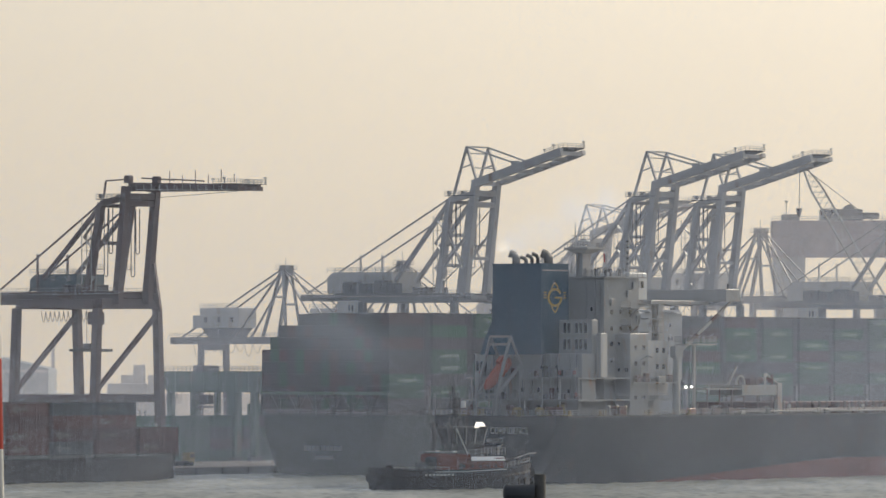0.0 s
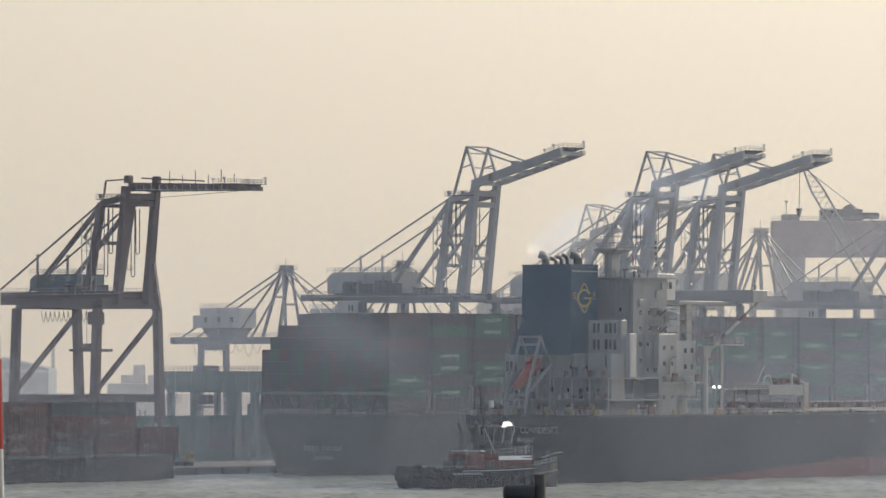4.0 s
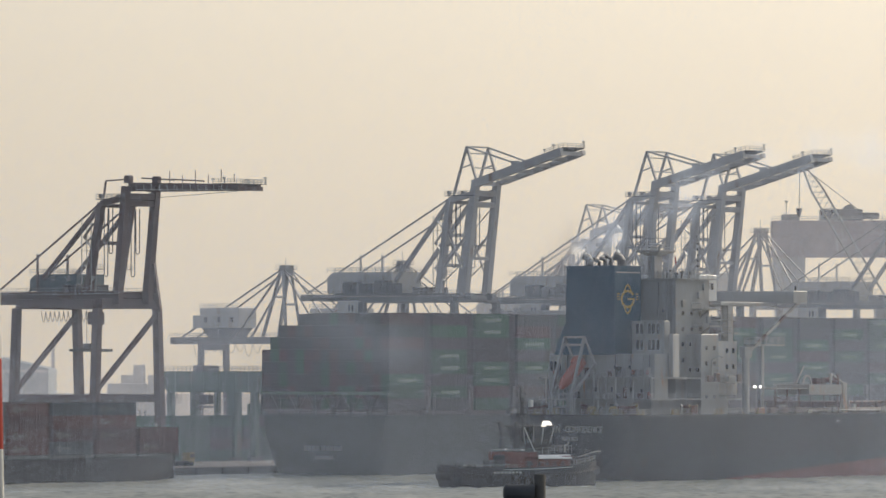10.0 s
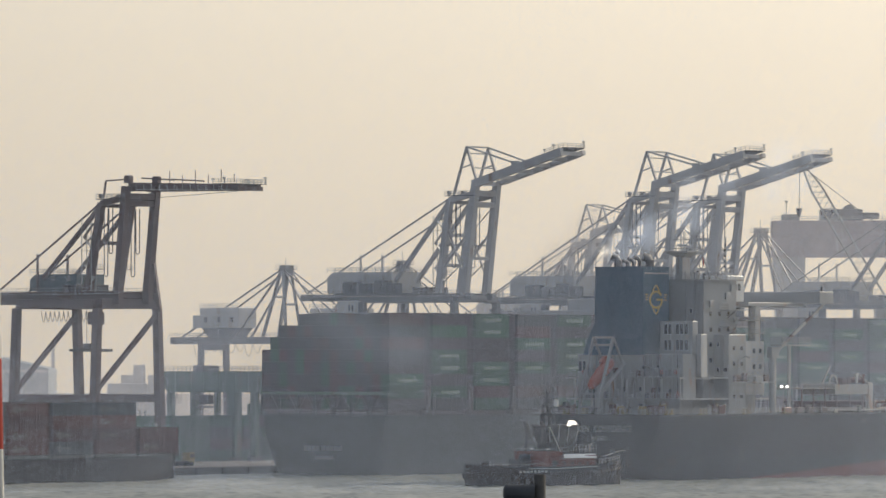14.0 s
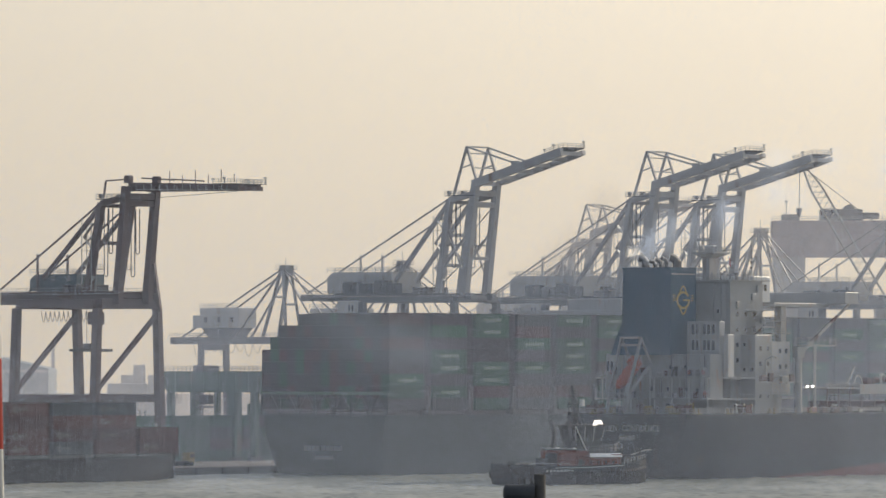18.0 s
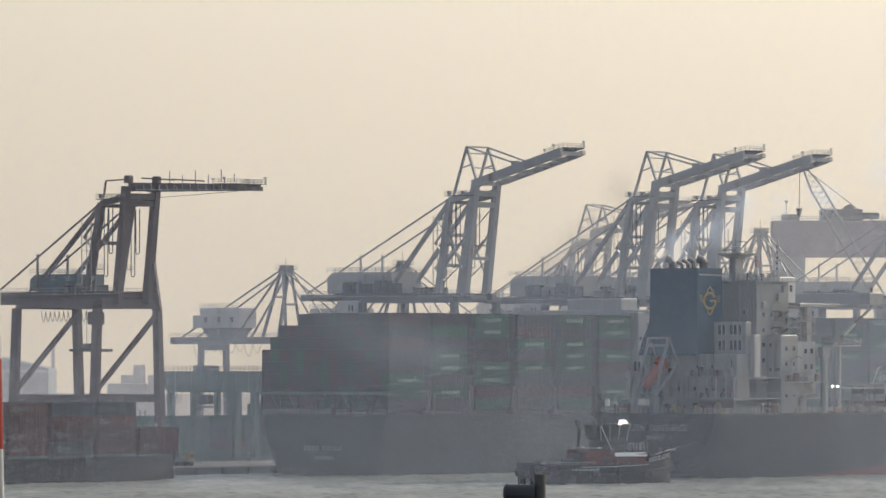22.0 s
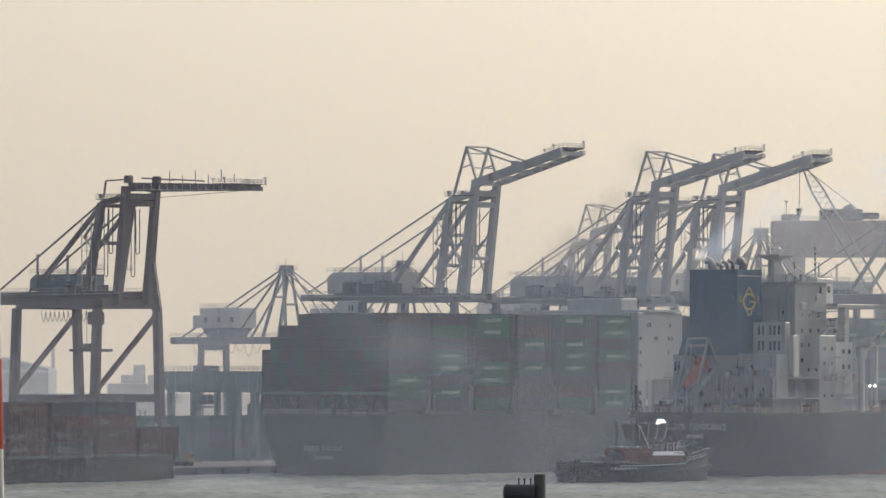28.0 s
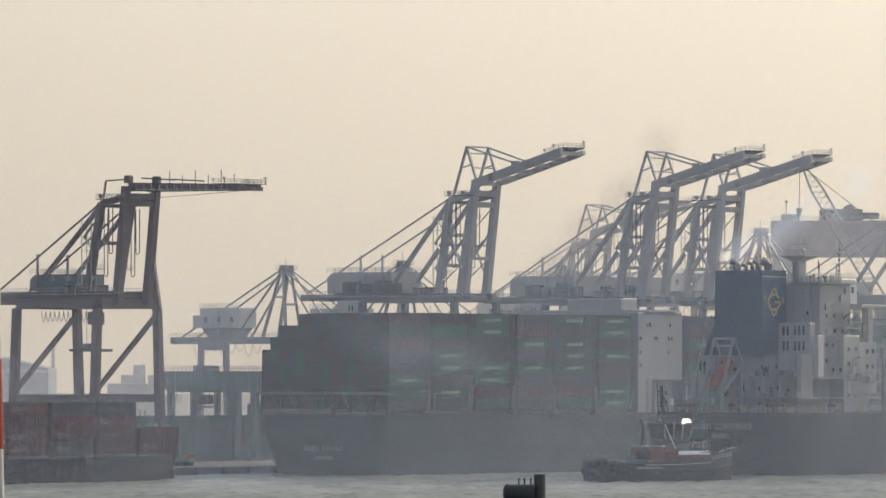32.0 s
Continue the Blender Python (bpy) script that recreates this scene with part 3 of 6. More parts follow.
    for sx in (-1, 1):
        ob = part("outer_boom", Geo().beam((sx * bx * spread, y_a, za), (sx * bx * spread, y_b, zb), 1.3, 1.9 if sx < 0 else 1.9 * low, 1.2, tip_h if sx < 0 else tip_h * low), paint, c)
        lat = Geo()
        for i in range(12):
            (ya, zaa), (yb, zbb) = along_b(0.12 + i * 0.07), along_b(0.12 + (i + 1) * 0.07)
            lat.beam((sx * (bx * .85 + 1.2), ya, zaa - 0.6), (sx * (bx * .85 + 1.2), yb, zbb - 0.6), 0.12)
            lat.beam((sx * (bx * .85 + 1.2), ya, zaa - 0.6), (sx * (bx * .85 + 1.2), ya, zaa + 0.5), 0.1)
            lat.beam((sx * (bx * .85 + 0.5), ya, zaa - 0.7), (sx * (bx * .85 + 1.3), ya, zaa - 0.7), 0.1)
        # Off-white here, paler than the boom, carries the sunlight on this lattice.
        part("boom_walkway", lat, STEEL_PALE, ob)
    for q in (0.06, 0.25, 0.44, 0.63, 0.82, 0.99):
        yy, zz = along_b(q)
        part("boom_tie", Geo().beam((-bx * .85, yy, zz - 0.3), (bx * .85, yy, zz - 0.3), 0.7, 0.9), paint, c)
    yy, zz = along_b(1.0)
    th = tip_h / 2
    y6, z6 = along_b(0.80)
    tip = part("boom_tip", Geo().plate([(-bx, yy - .3, zz + th), (bx, yy - .3, zz + th), (bx, y6, z6 + th), (-bx, y6, z6 + th)], .12, (0, 0, 1)), STEEL_DARK, c)
    part("handrail", Geo().rail([(-bx, y6, z6 + th + .1), (-bx, yy - .3, zz + th + .1), (bx, yy - .3, zz + th + .1), (bx, y6, z6 + th + .1)], .95, 1.5, 0.05), GALV, tip)
    for mx, q, mh in ((bx, 1.0, 1.7), (-bx, .9, 1.5), (bx, .84, 1.3), (-bx, .8, 1.2)):
        my, mz = along_b(q)
        part("tip_mast", Geo().beam((mx, my, mz + th), (mx, my, mz + th + mh), 0.13).box(mx - .3, mx + .3, my - .2, my + .2, mz + th + mh - .35, mz + th + mh), GALV, tip)
    if annex:
        # winch gear and cable drums along the girder before the machine house
        for i, (ya, yb, zt) in enumerate(((h0 - 3.5, h0 - .5, 2.6), (h0 - .3, h0 + 4, 3.2), (h0 + 4.2, h0 + 8.5, 2.5), (h0 + 8.7, h0 + 13.6, 3.0))):
            wb = part("winch_housing", Geo().bbox(-hw - 2.2, -hw - .3, ya, yb, g1 + .1, g1 + zt, .2), STEEL_SLATE, c, "slate grey winch housing")
            part("cable_drum", Geo().tube((-hw - 2.6, (ya + yb) / 2, g1 + zt * .55), (-hw - 2.2, (ya + yb) / 2, g1 + zt * .55), .8, 12), STEEL_DARK, wb)
        part("gear_walkway", Geo().box(-hw - 3.0, -hw, h0 - 4, h0 + 14, g1 - .1, g1 + .1), STEEL_SLATE, c)
        an = part("electric_room", Geo().bbox(-half - 0.5, -half + 3.0, gauge + 1, gauge + 7.5, g0 - .9, g0 + 2.4, .15), STEEL_PALE, c, "white electric room")
        for yy in (gauge + 2.4, gauge + 3.4):
            part("vent", Geo().box(-half - .58, -half - .48, yy, yy + .5, g0, g0 + 1.4), STEEL_DARK, an)
    else:
        # sheave blocks over the knuckle, and the legs' upper arms up to the boom hinge
        for yy in (-lean - .4,):
            part("sheave_block", Geo().bbox(-bx - .4, -bx + 1.0, yy - .9, yy + .9, k + 2.2, k + 3.9, .2), paint, c)
            part("sheave_block", Geo().bbox(bx - 1.0, bx + .4, yy - .9, yy + .9, k + 2.2, k + 3.9, .2), paint, c)
        part("stay_bar", Geo().beam((-bx, -lean - 4.5, k + 3.2), (-bx, -lean - 14, k + 2.6), .3).beam((bx, -lean - 4.5, k + 3.2), (bx, -lean - 14, k + 2.6), .3), paint, c)
        part("gallows", Geo().beam((-bx, top_y - .5, k - 1), (-bx, top_y - 1.2, k + 2.8), .35).beam((-bx, top_y - 1.2, k + 2.8), (-bx, -lean + .6, k + 3.0), .3), paint, c)
        part("upper_arm", Geo().beam((half, 0, g0), (bx, fy - lean * .2, g1 + 6.5), 1.9, 1.6), paint, c)
        for i, yy in enumerate(np.linspace(-lean - 12, -lean - boom + 1, 6)):
            part("rail_post", Geo().beam((-bx * .85, yy, k + 1.8), (-bx * .85, yy, k + (3.6 if i % 2 else 4.6)), .14), paint, c)
        part("trolley_rope", Geo().beam((bx, -lean, k - .8), (bx, -lean - boom * .75, k + .2), .1), CABLE, c)
    # apex frames over the knuckle, with their stays
    if apex:
        a = apex + b0
        for sx in (-1, 1):
            ax = -lean + 2.6
            part("apex_frame", Geo().beam((sx * bx, top_y - 1.2, k - 1), (sx * bx, ax, a), 0.5).beam((sx * bx, -lean - 0.4, k + 2), (sx * bx, ax, a), 0.5)
                 .beam((sx * bx, ax + (top_y - 1.2 - ax) * .45, a + (k - 1 - a) * .45), (sx * bx, ax + (-lean - .4 - ax) * .5, a + (k + 2 - a) * .5), 0.3), paint, c)
            yy, zz = along_b(0.46)
            part("fore_stay", Geo().beam((sx * bx, ax, a), (sx * bx * .85, yy, zz + 1.4), 0.38), paint, c)
            part("stay_lug", Geo().bbox(sx * bx * .85 - 0.3, sx * bx * .85 + 0.3, yy - 1.2, yy + 1.2, zz + 0.9, zz + 2.0), paint, c)
        part("apex_tie", Geo().beam((-bx, -lean + 2.6, a), (bx, -lean + 2.6, a), 0.35).beam((-bx, -lean + 3.4, a - 1.5), (bx, -lean + 3.4, a - 1.5), 0.25).beam((-bx, -lean + 1, a - 5), (bx, -lean + 1, a - 5), 0.25), paint, c)
    return c


GREY_LABEL = "light grey quay crane with its folding boom raised"
quay_crane("old brown quay crane with a teal machine house, boom folded", -38.4, gauge=24, half=9.8, zg=(36.6, 40.6), zk=62.0, back=35.5,
           house=(11, 25, 4.5), strut=0.68, house_h=3.6, lean=4.0, py=7.2, fy=-1.6, boom=31.5, rise=-0.6, tip_h=1.2, annex=False, busy=False, apex=0, bx=4.9, paint=STEEL_BROWN, house_paint=STEEL_TEAL, leg_w=1.85, splay=1.3, loops=(13.5, 1.35, 2.3, 13))
quay_crane(GREY_LABEL, 84.6, boom=25.8, rise=7.1)
quay_crane(GREY_LABEL, 155.8, zk=67.2, apex=77.0, boom=26.8, rise=7.0)
quay_crane(GREY_LABEL, 183.8, zk=66.9, apex=77.2, boom=27.2, rise=7.2)
quay_crane(GREY_LABEL, 276.0, zk=67.6, apex=78.4, boom=33, rise=9.2)
quay_crane("pale quay crane on the berth behind, boom raised", 0, off=Vector((41.2, 1553, 0)) - RAIL0, scale=0.9)


def lowered_crane(label, px, y, z_girder, z_top, house, fore=34.0, back=42.0, paint=None, half=7.0, gauge=20.0, lift=3.2, scale=1.0):
    """A quay crane on a farther berth with its boom down: A-frame, stays both ways, machine house."""
    paint = paint or STEEL_MID
    c = thing("quay_crane", pose(at_px(px, y), y, QUAY_Z, 0, 0, QUAY_TURN) @ Matrix.Scale(scale, 4), label, "crane", "quay cranes")
    g, t = z_girder - QUAY_Z, z_top - QUAY_Z
    for yy in (0, gauge):
        part("sill_beam", Geo().bbox(-half - 2, half + 2, yy - .7, yy + .7, 1.2, 3.0), paint, c)
        for sx in (-1, 1):
            part("bogie", Geo().bbox(sx * half - 2.6, sx * half + 2.6, yy - .5, yy + .5, 0, 1.2), STEEL_DARK, c)
            part("leg", Geo().beam((sx * half, yy, 3), (sx * half * .9, yy, g - .4), 1.5, 1.3), paint, c)
        part("portal_beam", Geo().bbox(-half, half, yy - .8, yy + .8, g - 2.2, g - .4), paint, c)
    for sx in (-1, 1):
        part("girder", Geo().bbox(sx * 3.4 - .7, sx * 3.4 + .7, -fore, back, g - .4, g + 1.6), paint, c)
        part("handrail", Geo().rail([(sx * 4.3, -fore, g + 1.6), (sx * 4.3, back, g + 1.6)], 1.1, 3, .05), GALV, c)
        part("a_frame", Geo().beam((sx * 3.4, -1, g + 1.6), (sx * 1.6, 1.5, t - .8), .8).beam((sx * 3.4, 7.5, g + 1.6), (sx * 1.6, 2.2, t - .8), .8), paint, c)
        part("back_stay", Geo().beam((sx * 1.6, 2, t - .8), (sx * 3.4, back - 4, g + 1.6), .4), paint, c)
        part("back_strut", Geo().beam((sx * 1.6, 2, t - 1.2), (sx * 3.4, back * .42, g + 1.6), .5), paint, c)
        part("fore_stay", Geo().beam((sx * 1.6, 1.6, t - .8), (sx * 3.4, -fore * .42, g + 1.6), .38).beam((sx * 1.6, 1.6, t - .8), (sx * 3.4, -fore * .85, g + 1.6), .32), paint, c)
    part("frame_tie", Geo().beam((-2.6, .4, (g + t) / 2), (2.6, .4, (g + t) / 2), .6).beam((-2.2, 4.4, g + (t - g) * .6), (2.2, 4.4, g + (t - g) * .6), .5), paint, c)
    pl = part("top_platform", Geo().box(-2.4, 2.4, -.2, 3.6, t - .9, t - .7).bbox(-1.8, 1.8, .6, 3.0, t - 2.2, t + .3), paint, c)
    part("handrail", Geo().rail([(-2.4, 3.6, t - .7), (-2.4, -.2, t - .7), (2.4, -.2, t - .7), (2.4, 3.6, t - .7)], 1.1, 1.4, .05), GALV, pl)
    part("beacon_mast", Geo().beam((0, 2, t + .5), (0, 2, t + 2.6), .15), GALV, pl)
    h0, h1, hh = house
    if hh:
        hs = part("machine_house", Geo().bbox(-4.0, 4.0, h0, h1, g + lift, g + lift + hh, .25), STEEL_PALE, c, "off-white machine house")
        part("roof_rail", Geo().rail([(-4.0, h0, g + lift + hh), (-4.0, h1, g + lift + hh), (4.0, h1, g + lift + hh)], 1.1, 2.2, .05), GALV, hs)
        part("house_annex", Geo().bbox(-3.4, 2.6, h1, h1 + 3.2, g + lift, g + lift + hh * .62, .2), STEEL_PALE, hs)
        part("house_support", Geo().loft([[(x, h0 + 1, g + lift), (x, h1 - .5, g + lift), (x, h1 - 3, g + 1.5), (x, h0 + 3.4, g + 1.5)] for x in (-3.4, 3.4)]), STEEL_DARK, hs)
        for i in range(3):
            yy = h0 + (h1 - h0) * (i + .5) / 3
            part("louvre", Geo().box(-4.1, -3.98, yy - .6, yy + .6, g + lift + 1.6, g + lift + 3.2), STEEL_MID, hs)
    for i in range(8):
        part("festoon_loop", Geo().path([(-4.4, gauge * .25 + i * 3.2 + 3.2 * q / 6, g - .6 - (2.4, 3.4, 2.0)[i % 3] * math.sin(math.pi * q / 6)) for q in range(7)], .08, 5), CABLE, c)
    return c


lowered_crane("pale grey quay crane with white machine house, boom lowered", 515, 1420, 33.8, 55.3, (16.2, 31.0, 5.8), gauge=29.0, half=6.0, lift=4.2, scale=0.8875)
lowered_crane("pale grey quay crane on a farther berth, boom lowered", 722, 1430, 36.3, 57.8, (16, 34, 5.0), scale=0.872)
lowered_crane("pale grey quay crane beside the shipyard gantry, boom lowered", 1356, 1560, 42.0, 62.0, (14, 30, 5.0), 20.0, 26.0)
lowered_crane("pale grey quay crane in the far haze, boom lowered", 1010, 1780, 38.0, 56.0, (14, 30, 5.0))


# ---- shipyard gantry and lattice-boom crane ----
def build_goliath():
    y = 1680.0
    s = y / F_PX
    x0, x1 = at_px(1365, y), at_px(1720, y)
    z0, z1 = z_px(456, y), z_px(391, y)
    c = thing("gantry_crane", pose(x0, y, QUAY_Z), "huge faded plum shipyard gantry crane over the berths", "crane")
    b = -QUAY_Z
    part("girder", Geo().bbox(0, x1 - x0, -4, 4, z0 + b, z1 + b, .3), STEEL_PURPLE, c)
    for xa, w0, w1 in ((5.2, 9.5, 5.0), (x1 - x0 - 5.2, 9.5, 5.0)):
        part("leg", Geo().loft([[(xa - w1 / 2, -5, 0), (xa + w1 / 2, -5, 0), (xa + w1 / 2, 5, 0), (xa - w1 / 2, 5, 0)], [(xa - w0 / 2, -3.8, z0 + b), (xa + w0 / 2, -3.8, z0 + b), (xa + w0 / 2, 3.8, z0 + b), (xa - w0 / 2, 3.8, z0 + b)]]), STEEL_PALE, c, "pale grey gantry leg")
    part("side_mark", Geo().box(19, 22.5, -4.06, -3.98, z0 + b + 1.5, z0 + b + 2.1).box(19, 19.6, -4.06, -3.98, z0 + b + 1.5, z0 + b + 5.5).box(19, 22.5, -4.06, -3.98, z0 + b + 5, z0 + b + 5.5).box(20.6, 21.2, -4.06, -3.98, z0 + b + 6.2, z0 + b + 8.2), STEEL_PALE, c)
    part("roof_rail", Geo().rail([(0, -3.9, z1 + b), (x1 - x0, -3.9, z1 + b)], 1.2, 3, .06), GALV, c)
    h = part("trolley_house", Geo().bbox(14.5, 27, -3.5, 3.5, z1 + b, z1 + b + 3.4, .3).tube((23, -3.0, z1 + b + 3.2), (23, 3, z1 + b + 3.2), 1.6, 14), STEEL_DARK, c)
    part("winch_cover", Geo().bbox(27, 32, -2, 2, z1 + b + .5, z1 + b + 2.4, .3), STEEL_DARK, h)
    part("end_house", Geo().bbox(3.0, 8.0, -2, 2, z1 + b, z1 + b + 1.9, .2), STEEL_DARK, c)
    part("light_mast", Geo().beam((4.5, 0, z1 + b + 1.9), (4.5, 0, z1 + b + 6), .25).box(4, 5, -.3, .3, z1 + b + 5.4, z1 + b + 6), GALV, c)


build_goliath()


def build_lattice_crane():
    y = 1500.0
    foot = Vector((at_px(1568, y), y, z_px(548, y)))
    tip = Vector((at_px(1421, y), y - 8, z_px(300, y)))
    c = thing("crawler_crane", pose(foot.x, foot.y, QUAY_Z), "white lattice-boom crane working behind the berths", "crane")
    o = Vector((0, 0, foot.z - QUAY_Z))
    d = tip - foot
    n = d.normalized()
    a = n.cross(Vector((0, 1, 0))).normalized()
    bvec = n.cross(a)

    def corner(q, i):
        w = 1.5 * min(1, 8 * (q + 0.06), 5 * (1.06 - q))
        return o + d * q + (a * (w if i in (0, 1) else -w)) + (bvec * (w if i in (1, 2) else -w))
    ch = Geo()
    k = 26
    for i in range(4):
        for j in range(k):
            ch.beam(corner(j / k, i), corner((j + 1) / k, i), .26)
    part("boom_chord", ch, STEEL_PALE, c)
    lc = Geo()
    for i in range(4):
        for j in range(k):
            lc.beam(corner(j / k, i), corner((j + 1) / k, (i + 1) % 4), .13)
    part("boom_lacing", lc, STEEL_PALE, c)
    tl = o + d
    hook = Vector((at_px(1411, y), y - 8, z_px(388, y))) - Vector((foot.x, foot.y, QUAY_Z))
    part("hoist_rope", Geo().tube(tl + Vector((-1.3, 0, -.5)), hook + Vector((0, 0, 2)), .1, 5), CABLE, c)
    part("hook_block", Geo().tube(hook + Vector((0, 0, 2.6)), hook + Vector((0, 0, .4)), .9, 10, .35).tube(hook + Vector((0, 0, .4)), hook - Vector((0, 0, 1)), .15, 6), STEEL_DARK, c)
    part("pendant", Geo().beam(tl, o + Vector((14, 0, 10)), .16), CABLE, c)
    part("cab_body", Geo().bbox(-3, 9, -3.2, 3.2, o.z - 4.5, o.z + .5, .3), STEEL_PALE, c)
    part("undercarriage", Geo().bbox(-4, 8, -4, 4, 0, o.z - 4.5, .3), STEEL_DARK, c)


build_lattice_crane()


# ---- yard behind the quay ----
def build_yard():
    # green yard gantry over the stacks: a deep haunched girder on uneven columns
    y = 1345.0
    c = thing("yard_gantry", pose(at_px(380, y), y, QUAY_Z, 0, 0, QUAY_TURN), "dull green yard gantry crane over container stacks", "crane")
    for w, a in ((13.8, 1.5), (6.2, 1.7), (-.9, 1.25), (-6.2, 2.6), (-12.6, 1.6)):
        col = part("leg", Geo().bbox(-a / 2, a / 2, w - a / 2, w + a / 2, .9, 16.6), STEEL_GREEN, c)
        part("wheel_box", Geo().bbox(-2.2, 2.2, w - .7, w + .7, 0, .9), STEEL_DARK, col)
    for sx in (-1, 1):
        gd = part("top_girder", Geo().loft([[(x, -16, 16.2), (x, 12.2, 16.2), (x, 15.6, 19.0), (x, 15.6, 21.2), (x, -16, 21.2)] for x in (sx * 2.4 - .5, sx * 2.4 + .5)]), STEEL_GREEN, c)
        part("handrail", Geo().rail([(sx * 2.9, -16, 21.2), (sx * 2.9, 15.6, 21.2)], 1.2, 1.3, .05), GALV, gd)
        for w in (-13, -9, -4, 1, 5, 10):
            part("web_stiffener", Geo().box(sx * 2.4 - .62, sx * 2.4 + .62, w - .12, w + .12, 16.3, 21.1), STEEL_GREEN, gd)
    part("trolley", Geo().bbox(-2.8, 2.8, 1, 4.5, 21.2, 22.6, .2), STEEL_DARK, c)
    for i in range(4):
        part("festoon_loop", Geo().path([(-3.2, 7.6 + i * 1.5 + 1.5 * q / 6, 16.0 - 2.6 * math.sin(math.pi * q / 6)) for q in range(7)], .08, 5), CABLE, c)
    part("operator_cab", Geo().bbox(-1.2, 1.2, 1.2, 4.0, 13.4, 15.6, .2), STEEL_DARK, c)
    part("spreader", Geo().box(-1.2, 1.2, .8, 5.0, 12.5, 12.9).tube((0, 1.6, 12.9), (0, 1.6, 16.4), .07, 5).tube((0, 4.2, 12.9), (0, 4.2, 16.4), .07, 5), STEEL_DARK, c)
    rng = random.Random(8)
    names = {"green": "green container in a yard stack", "grey": "grey container in a yard stack", "maroon": "maroon container in a yard stack", "rust": "brick-red container in a yard stack"}
    for i in range(10):
        p = QUAY0 + U * (-40 + i * 14.2) - V * 50
        m = Matrix.Translation((p.x, p.y, QUAY_Z)) @ pose(0, 0, 0, 0, 0, QUAY_TURN)
        n = (4, 4, 4, 4, 4, 4, 4, 5, 4, 4)[i]
        for k in range(n):
            kind = rng.choice(["green", "green", "maroon", "green", "grey"])
            put_container(m, 0, 0, k * CH, kind, names[kind], "yard containers")
    # low yard buildings, warehouse, stack and a far tower
    def house(px0, px1, top, y, name, label, mat, windows=0, gable=0.0):
        x0, x1 = at_px(px0, y), at_px(px1, y)
        h = z_px(top, y) - QUAY_Z
        b = thing(name, pose(x0, y, QUAY_Z), label, "building")
        w = x1 - x0
        g = Geo()
        if gable:
            g.loft([[(0, 0, 0), (w, 0, 0), (w, 0, h - gable), (w * .1, 0, h), (0, 0, h)], [(0, 40, 0), (w, 40, 0), (w, 40, h - gable), (w * .1, 40, h), (0, 40, h)]])
        else:
            g.bbox(0, w, 0, min(30, w * 1.2), 0, h, .2)
        wall = part("wall", g, mat, b)
        part("roof_edge", Geo().box(-.2, w + .2, -.25, -.02, h - gable - 1.1, h - gable - .5), BUILDING_PALE, b)
        for i in range(windows):
            for j in range(max(1, int(h / 12))):
                part("window", Geo().box(w * (i + .2) / windows, w * (i + .7) / windows, -.08, .05, h * .5 + j * 4 - 4, h * .5 + j * 4 - 2), GLASS_DARK, wall)
    house(-12, 86, 632, 1900, "warehouse", "pale blue-grey sheet metal warehouse beyond the berths", BUILDING, 0, 4.0)
    house(190, 262, 679, 2100, "office_block", "low pale concrete building behind the yard", BUILDING_PALE, 8)
    house(236, 257, 646, 3600, "tower_block", "tall pale tower faint in the distance", BUILDING_PALE, 5)
    house(214, 236, 664, 3600, "tower_block", "lower pale block faint in the distance", BUILDING_PALE, 4)
    house(262, 276, 664, 1700, "stair_tower", "narrow pale tower beside the yard", BUILDING_PALE, 2)
    y = 2000
    ch = thing("chimney", pose(at_px(94, y), y, QUAY_Z), "slim pale concrete chimney behind the warehouse", "chimney")
    part("shaft", Geo().tube((0, 0, 0), (0, 0, z_px(612, y) - QUAY_Z), .9, 14, .6), BUILDING_PALE, ch)
    part("rim", Geo().tube((0, 0, z_px(614, y) - QUAY_Z), (0, 0, z_px(611, y) - QUAY_Z), .85, 14), STEEL_DARK, ch)
    # lorries on the apron by the stern
    for i, (along, col) in enumerate(((-20, WHITE), (-9, YELLOW), (-30, RED_DECK), (-44, GALV), (-58, WHITE))):
        p = QUAY0 + U * along - V * (9 + 3 * i)
        t = thing("terminal_tractor", Matrix.Translation((p.x, p.y, QUAY_Z)) @ pose(0, 0, 0, 0, 0, QUAY_TURN), "terminal tractor with a flat trailer on the quay apron", "truck", "quay tractors")
        part("cab", Geo().bbox(0, 2.2, -1.2, 1.2, .8, 3.0, .25), col, t)
        part("cab_window", Geo().box(.4, 1.8, -1.24, -1.18, 1.9, 2.7), GLASS_DARK, t)
        part("chassis", Geo().box(-12, 2, -1.1, 1.1, .8, 1.2), STEEL_DARK, t)
        for x in (1, -2, -9.5, -11):
            part("wheel", Geo().tube((x, -1.25, .5), (x, 1.25, .5), .5, 12), RUBBER, t)



# ---- containers ----
CL, CW, CH = 12.19, 2.44, 2.70
CONT_MESH = {}


